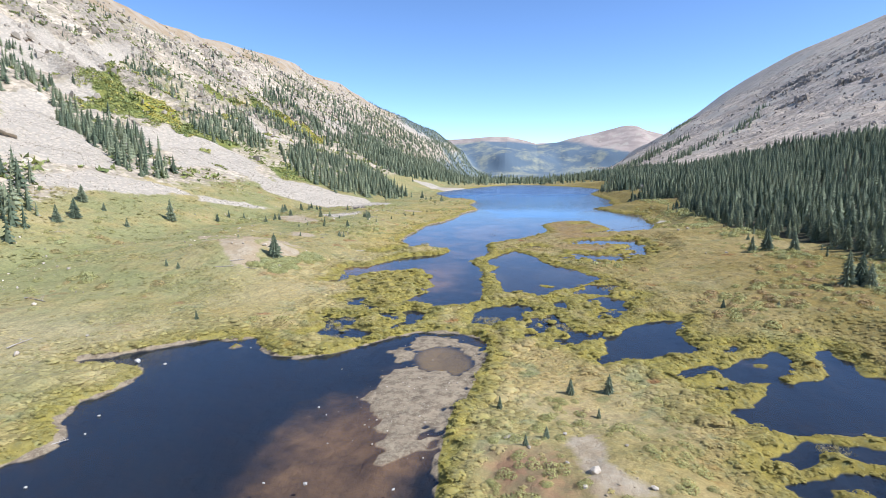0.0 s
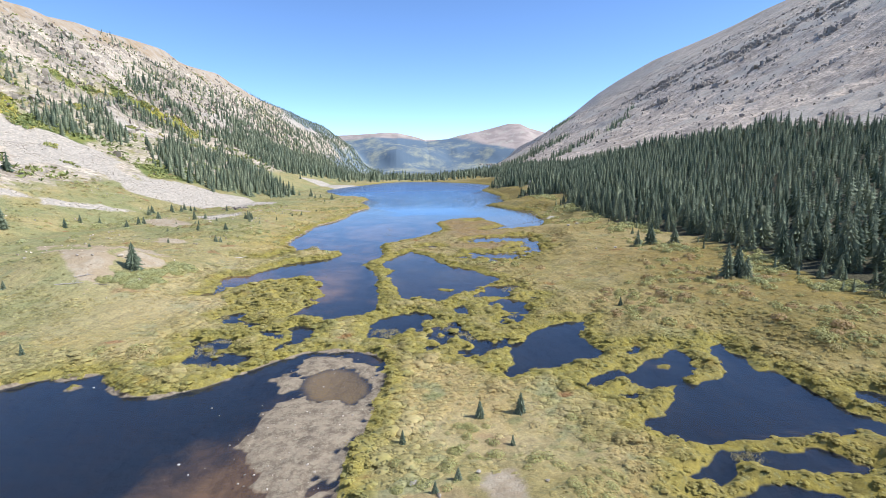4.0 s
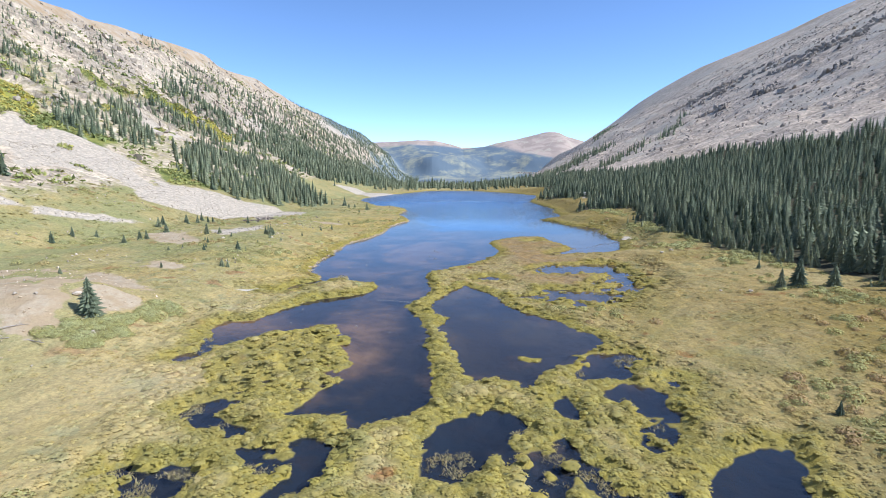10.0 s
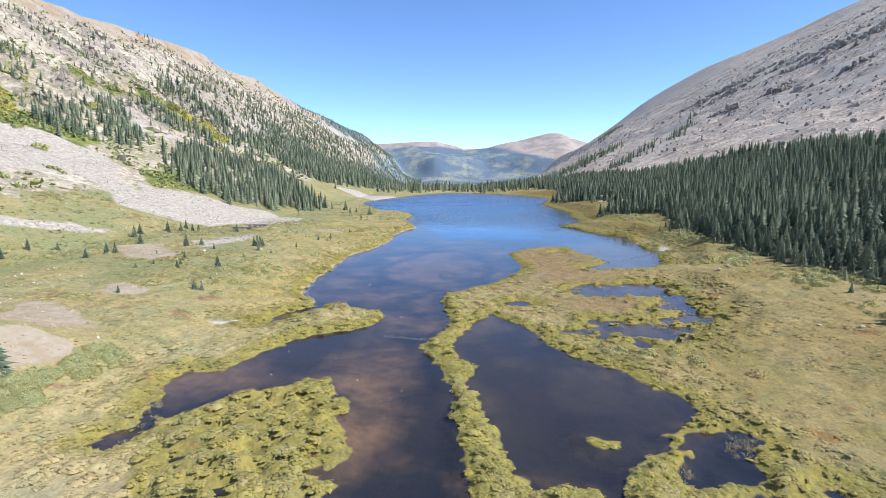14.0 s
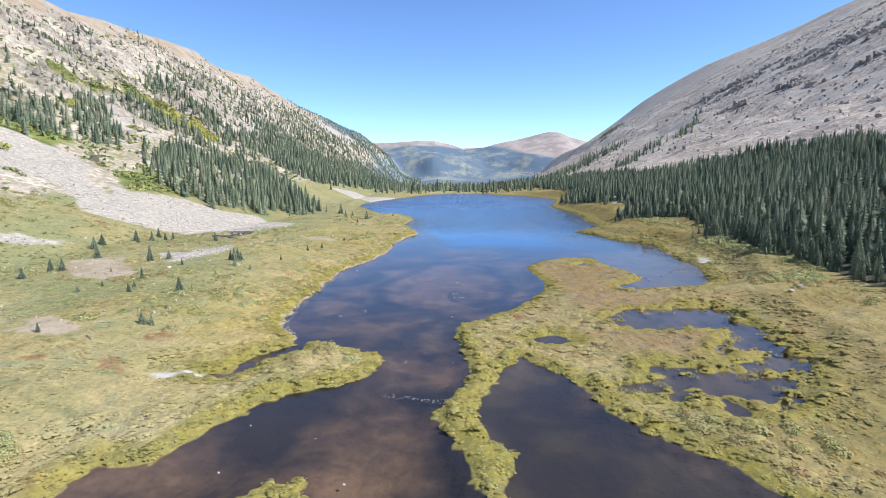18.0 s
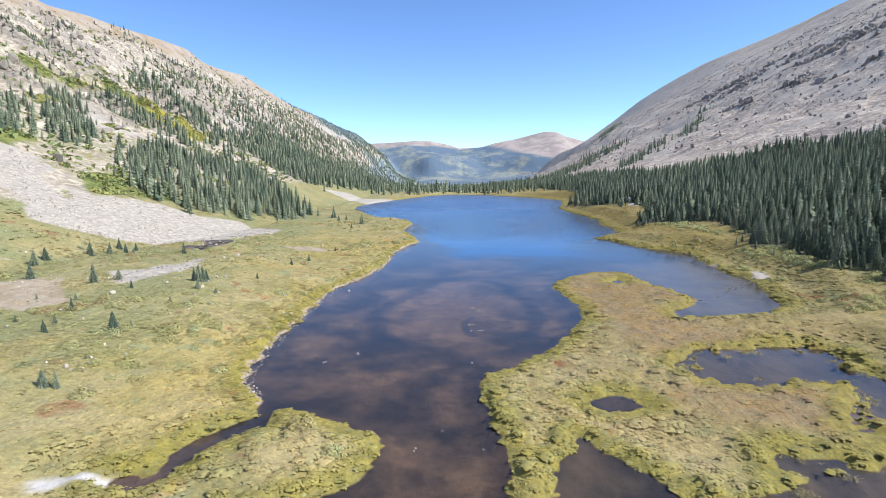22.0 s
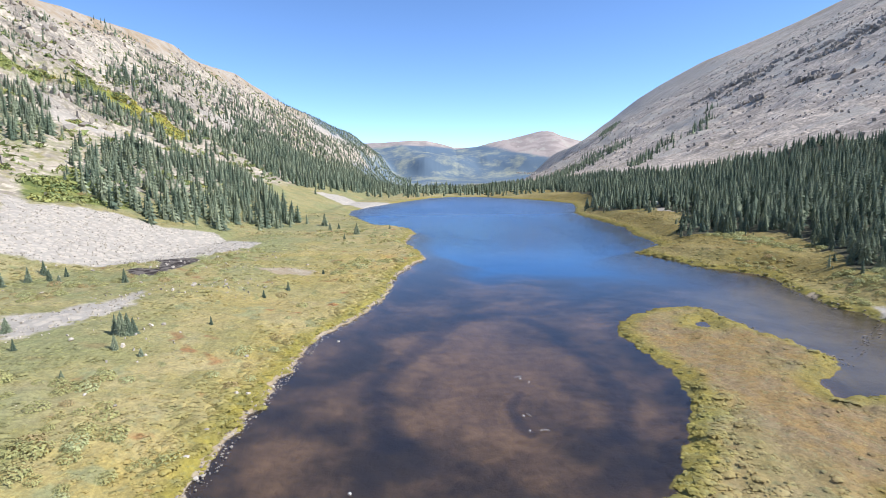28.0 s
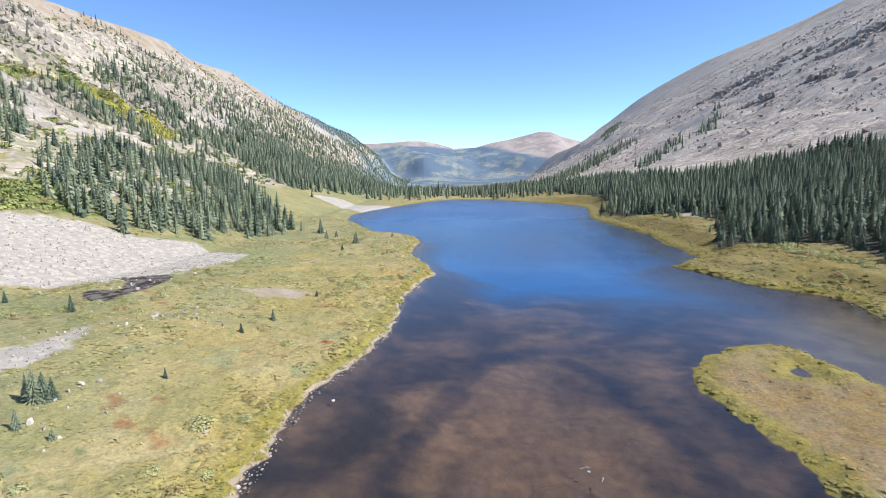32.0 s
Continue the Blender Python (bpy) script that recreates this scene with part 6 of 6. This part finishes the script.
x, y, r = rubble_in(TALUS, -150, -40, 95, 235, 60000, 41)
rubble("talus", "pale granite talus blocks at the foot of the mountainside", x, y, 0.08 + 0.26 * r**3, 42, TALUS_STONE, 0.12, None)
x, y, r = rubble_in(GRAVEL, -75, 45, 20, 190, 42000, 43)
rubble("gravel_stones", "loose stones on the bare gravel patches", x, y, 0.06 + 0.30 * r**6, 44, GRAVEL_STONE)
pts = along(west, 0.07, 46, 0.55)
rubble("shore_gravel", "narrow rim of small granite stones along the shore", np.array([q[0] for q in pts]), np.array([q[1] for q in pts]), np.array([0.08 + 0.18 * q[2] ** 2 for q in pts]), 54, SHORE_STONE)
east = [q for q in LAKE_EAST if q[0] > 18 and 140 < q[1] < 300]
pts = along(east, 0.22, 45, 0.6)
rubble("shore_rubble", "pale stones along the opposite shore", np.array([q[0] for q in pts]), np.array([q[1] for q in pts]), np.array([0.10 + 0.28 * q[2] ** 2 for q in pts]), 46, SHORE_STONE)
g = np.random.default_rng(61)
bx, by = -95 + 58 * g.random(9000), 60 + 150 * g.random(9000)
m = (fbm(bx / 12, by / 9, 3, 305) + 0.35 * g.normal(size=9000) > 0.58) & (terrain(bx, by)[1] > 3)
rubble("bench_stones", "pale granite stones strewn through the bench scrub", bx[m], by[m], 0.09 + 0.40 * g.random(int(m.sum())) ** 4, 62, STONE, 0.12, None)
# crags: broken bands of rock that stand out of the right-hand scree
CRAG_BANDS = [([(480, 540), (430, 585), (395, 612), (366, 668), (346, 728), (312, 785)], 46, 9000, 1.2, 6.5), ([(372, 462), (332, 482), (302, 494), (292, 556), (264, 590), (232, 600)], 15, 1600, 1.3, 6.5),
              ([(620, 640), (560, 760), (520, 900), (450, 980)], 60, 2600, 1.2, 4.5), ([(300, 330), (260, 380), (228, 440)], 30, 700, 0.7, 2.4)]


def crag_places(seed):
    g = np.random.default_rng(seed)
    out = []
    for line, spread, count, small, large in CRAG_BANDS:
        p = np.array(line, float)
        cum = np.concatenate([[0], np.cumsum(np.hypot(*np.diff(p, axis=0).T))])
        d, off = g.random(count) * cum[-1], spread * g.normal(size=count) * 0.6
        x, y = np.interp(d, cum, p[:, 0]) + off, np.interp(d, cum, p[:, 1]) + off * 0.3
        rib = fbm(x / 26 + y / 60, y / 9 - x / 40, 3, 59)
        m = rib + 0.15 * g.normal(size=count) > 0.28
        out.append(np.stack([x, y, small + (large - small) * g.random(count) ** 2.5 * step(0.2, 0.7, rib)], -1)[m])
    return np.concatenate(out)


q = crag_places(57)
rubble("crags", "dark broken crags standing out of the grey scree slope", q[:, 0], q[:, 1], q[:, 2], 58, CRAG, 0.20, None)
# blocks fallen from the outcrops
g = np.random.default_rng(51)
bx, by = 150 + 420 * g.random(60000), 150 + 1100 * g.random(60000)
cr = crags(bx, by, slopes(bx, by)[3])
m = g.random(60000) < np.clip(0.6 * step(0.2, 1.8, cr) + 0.10 + 0.12 * step(0.1, 0.6, fbm(bx / 90, by / 30, 3, 195)), 0, 1)
rubble("slope_blocks", "grey rock blocks strewn over the scree slope", bx[m], by[m], 0.7 + 2.6 * g.random(int(m.sum())) ** 4 + 2.8 * g.random(int(m.sum())) * step(1.0, 4.0, cr[m]), 52, BLOCK, 0.12, None)
bx, by = -300 + 230 * g.random(40000), 90 + 800 * g.random(40000)
sl = slopes(bx, by)[3]
cr = crags(bx, by, sl)
m = (g.random(40000) < np.clip(0.32 * step(0.3, 2.5, cr) + 0.05 * step(0.2, 0.6, fbm(bx / 50, by / 30, 3, 196)), 0, 1)) & (sl > 0.12) & (sl < 0.98)
rubble("outcrop_blocks", "pale rock ledges and blocks on the mountainside", bx[m], by[m], 0.9 + 3.4 * g.random(int(m.sum())) ** 4, 53, STONE, 0.12, None)
g = np.random.default_rng(47)
s = g.random(90)
rubble("riffle_stones", "small stones of a riffle across the shallow outlet", -12.5 + 5.2 * s + 0.25 * g.normal(size=90), 98.4 - 1.2 * s + 0.25 * g.normal(size=90), 0.05 + 0.10 * g.random(90), 48, STONE)
g = np.random.default_rng(49)
cx, cy = -31 + 46 * g.random(5000), 14 + 40 * g.random(5000)
csd = terrain(cx, cy)[1]
m = (near_signed(POND_NEAR, cx, cy) < 0) & (((csd < 0) & (g.random(5000) < 0.05) & (cx > -16)) | (near_signed(MUD_BAR, cx, cy) < 0.5) & (g.random(5000) < 0.25))
rubble("mud_stones", "small stones and clods in the mud of the pond", cx[m], cy[m], 0.05 + 0.16 * g.random(int(m.sum())) ** 2, 50, STONE)


# ---- driftwood ----
LOGS = [(-84.9, 85.3, 5.14), (-60.8, 57.4, 4.53), (-47.5, 42.7, 2.81), (-29.9, 28.5, 1.15), (-43.9, 73.6, 3.09), (-40.3, 74.2, 2.68), (-43.3, 75.7, 2.1), (-41.9, 109.6, 1.8), (-40.8, 105.5, 1.68)]


def make_log(length, seed, label="bleached fallen tree lying in the scrub"):
    g = np.random.default_rng(seed)
    bm = bmesh.new()
    rings, sides = 9, 7
    loops = []
    for i in range(rings):
        s = i / (rings - 1)
        r = (0.075 - 0.045 * s) * (length / 3) ** 0.5 * (0.85 + 0.3 * g.random())
        cx, cz = 0.05 * length * math.sin(2.2 * s + seed), 0.05 + 0.02 * math.sin(5 * s)
        loops.append([bm.verts.new((length * (s - 0.5), cx + r * math.cos(6.283 * k / sides), cz + r * math.sin(6.283 * k / sides))) for k in range(sides)])
    for a, b in zip(loops, loops[1:]):
        for k in range(sides):
            bm.faces.new((a[k], a[(k + 1) % sides], b[(k + 1) % sides], b[k]))
    bm.faces.new(loops[0][::-1])
    bm.faces.new(loops[-1])
    trunk = bpy.data.meshes.new("stem")
    bm.to_mesh(trunk)
    bm.free()
    trunk.materials.append(DRIFT)
    root = tagged(new("fallen_log"), label, "log", group="driftwood")
    new("stem", trunk).parent = root
    for k in range(3):
        bm = bmesh.new()
        bmesh.ops.create_cone(bm, cap_ends=True, segments=5, radius1=0.022, radius2=0.008, depth=0.22 * length, matrix=pose(0, 0, 0.11 * length))
        me = bpy.data.meshes.new("branch_stub")
        bm.to_mesh(me)
        bm.free()
        me.materials.append(DRIFT)
        stub = new("branch_stub", me)
        stub.parent = root
        stub.matrix_local = pose((0.05 + 0.15 * k) * length, 0.03 * length * math.sin(k + seed), 0.06, 40 * math.cos(2 * k + seed), 50, 70 * k)
    return root


for k, (x, y, length) in enumerate(LOGS):
    make_log(length, k).matrix_world = pose(x, y, max(0.02, float(ground_z(x, y)[0])) + 0.05, 0, 0, (8, -15, 100, 60, 20, -25, 40, 15, -40)[k])

TWIGS = [(-6.3, 139.1), (-5.6, 137.9), (-6.6, 132.1), (-5.9, 129.8)]
for k, (x, y) in enumerate(TWIGS):
    make_log(0.6 + 0.2 * math.sin(5 * k), k + 20, "pale dead branch standing out of the shallow lake").matrix_world = pose(x, y, 0.0, 8, -10, 65 * k)

# ---- bushes on the mountainside ----
def slope_scrub(name, label, outlines, count, seed, gold):
    g = np.random.default_rng(seed)
    pts = np.concatenate([np.array(p) for p in outlines])
    (x0, y0), (x1, y1) = pts.min(0), pts.max(0)
    x, y = x0 + (x1 - x0) * g.random(count), y0 + (y1 - y0) * g.random(count)
    m = within(outlines, x, y, 3) + 0.9 * fbm(x / 9, y / 9, 3, 191) > 0.72
    x, y = x[m], y[m]
    z, n, leaves = ground_z(x, y), len(x), 9
    r = 0.4 + 0.6 * g.random(n)
    d = g.normal(size=(n, leaves, 3))
    d[..., 2] = np.abs(d[..., 2])
    d /= np.linalg.norm(d, axis=-1, keepdims=True)
    c = np.stack([x, y, z], -1)[:, None] + d * r[:, None, None] * (0.6 + 0.4 * g.random((n, leaves, 1)))
    t1 = np.cross(d, g.normal(size=(n, leaves, 3)))
    t1 /= np.linalg.norm(t1, axis=-1, keepdims=True) + 1e-6
    t2, s = np.cross(d, t1), 0.45 * r[:, None, None] * (0.7 + 0.6 * g.random((n, leaves, 1)))
    v = np.stack([c + t1 * s, c - 0.5 * t1 * s + 0.8 * t2 * s, c - 0.5 * t1 * s - 0.8 * t2 * s], 2).reshape(-1, 3)
    me = mesh_of(name, v, np.arange(len(v)).reshape(-1, 3))
    field(me, "gold", np.repeat(np.clip(gold + 0.45 * gold * fbm(x / 14, y / 14, 2, 192) + 0.25 * g.normal(size=n), 0, 1), 3 * leaves))
    me.materials.append(SLOPE_LEAVES)
    return tagged(new(name, me), label, "shrubs", kind="stuff")


def slope_leaf_material():
    m = Mat("slope_shrub_leaves")
    rnd = m.node("ShaderNodeNewGeometry").outputs["Random Per Island"]
    col = m.mix(m.attr("gold"), m.mix(m.ramp(m.noise(0.1, 4), 0.4, 0.6), (0.20, 0.24, 0.085), (0.31, 0.33, 0.115)), (0.50, 0.405, 0.085))
    return m.done(m.tone(col, m.ramp(rnd, 0, 1, 0.75, 1.3)), 0.8, spec=0.2)


SLOPE_LEAVES = slope_leaf_material()


def dwarf_shrubs(name, label, x, y, seed):
    """Low dark thickets dotted over the rocky flanks."""
    g = np.random.default_rng(seed)
    n, leaves = len(x), 6
    z, r = ground_z(x, y), 0.5 + 0.9 * g.random(len(x)) ** 2
    a = g.random((n, leaves)) * 6.283
    c = np.stack([x[:, None] + r[:, None] * 0.6 * np.cos(a), y[:, None] + r[:, None] * 0.6 * np.sin(a), z[:, None] + r[:, None] * (0.2 + 0.5 * g.random((n, leaves)))], -1)
    t1, t2 = g.normal(size=(n, leaves, 3)), g.normal(size=(n, leaves, 3))
    s = 0.5 * r[:, None, None]
    v = np.stack([c + t1 * s, c - 0.5 * t1 * s + 0.8 * t2 * s, c - 0.5 * t1 * s - 0.8 * t2 * s], 2).reshape(-1, 3)
    me = mesh_of(name, v, np.arange(len(v)).reshape(-1, 3))
    field(me, "gold", np.zeros(len(v)))
    me.materials.append(SLOPE_LEAVES)
    return tagged(new(name, me), label, "shrubs", kind="stuff")


g = np.random.default_rng(911)
x, y = -300 + 240 * g.random(26000), 60 + 900 * g.random(26000)
sl = slopes(x, y)[3]
m = (sl > 0.12) & (sl < 0.93) & (within(TALUS, x, y, 3) < 0.3) & (fbm(x / 30, y / 18, 4, 912) + 0.3 * g.normal(size=len(x)) > 0.18)
dwarf_shrubs("dwarf_shrubs", "dark juniper and willow mats dotted over the rocks", x[m], y[m], 913)
slope_scrub("slope_shrubs", "green willow thickets in gullies of the mountainside", BUSH, 60000, 901, 0.05)
slope_scrub("golden_aspens", "golden autumn aspen thicket on the mountainside", GOLD, 16000, 902, 0.62)


# ---- the models that were only copied ----
for proto in TALL + SMALL:
    for ob in list(proto.children_recursive) + [proto]:
        bpy.data.objects.remove(ob)
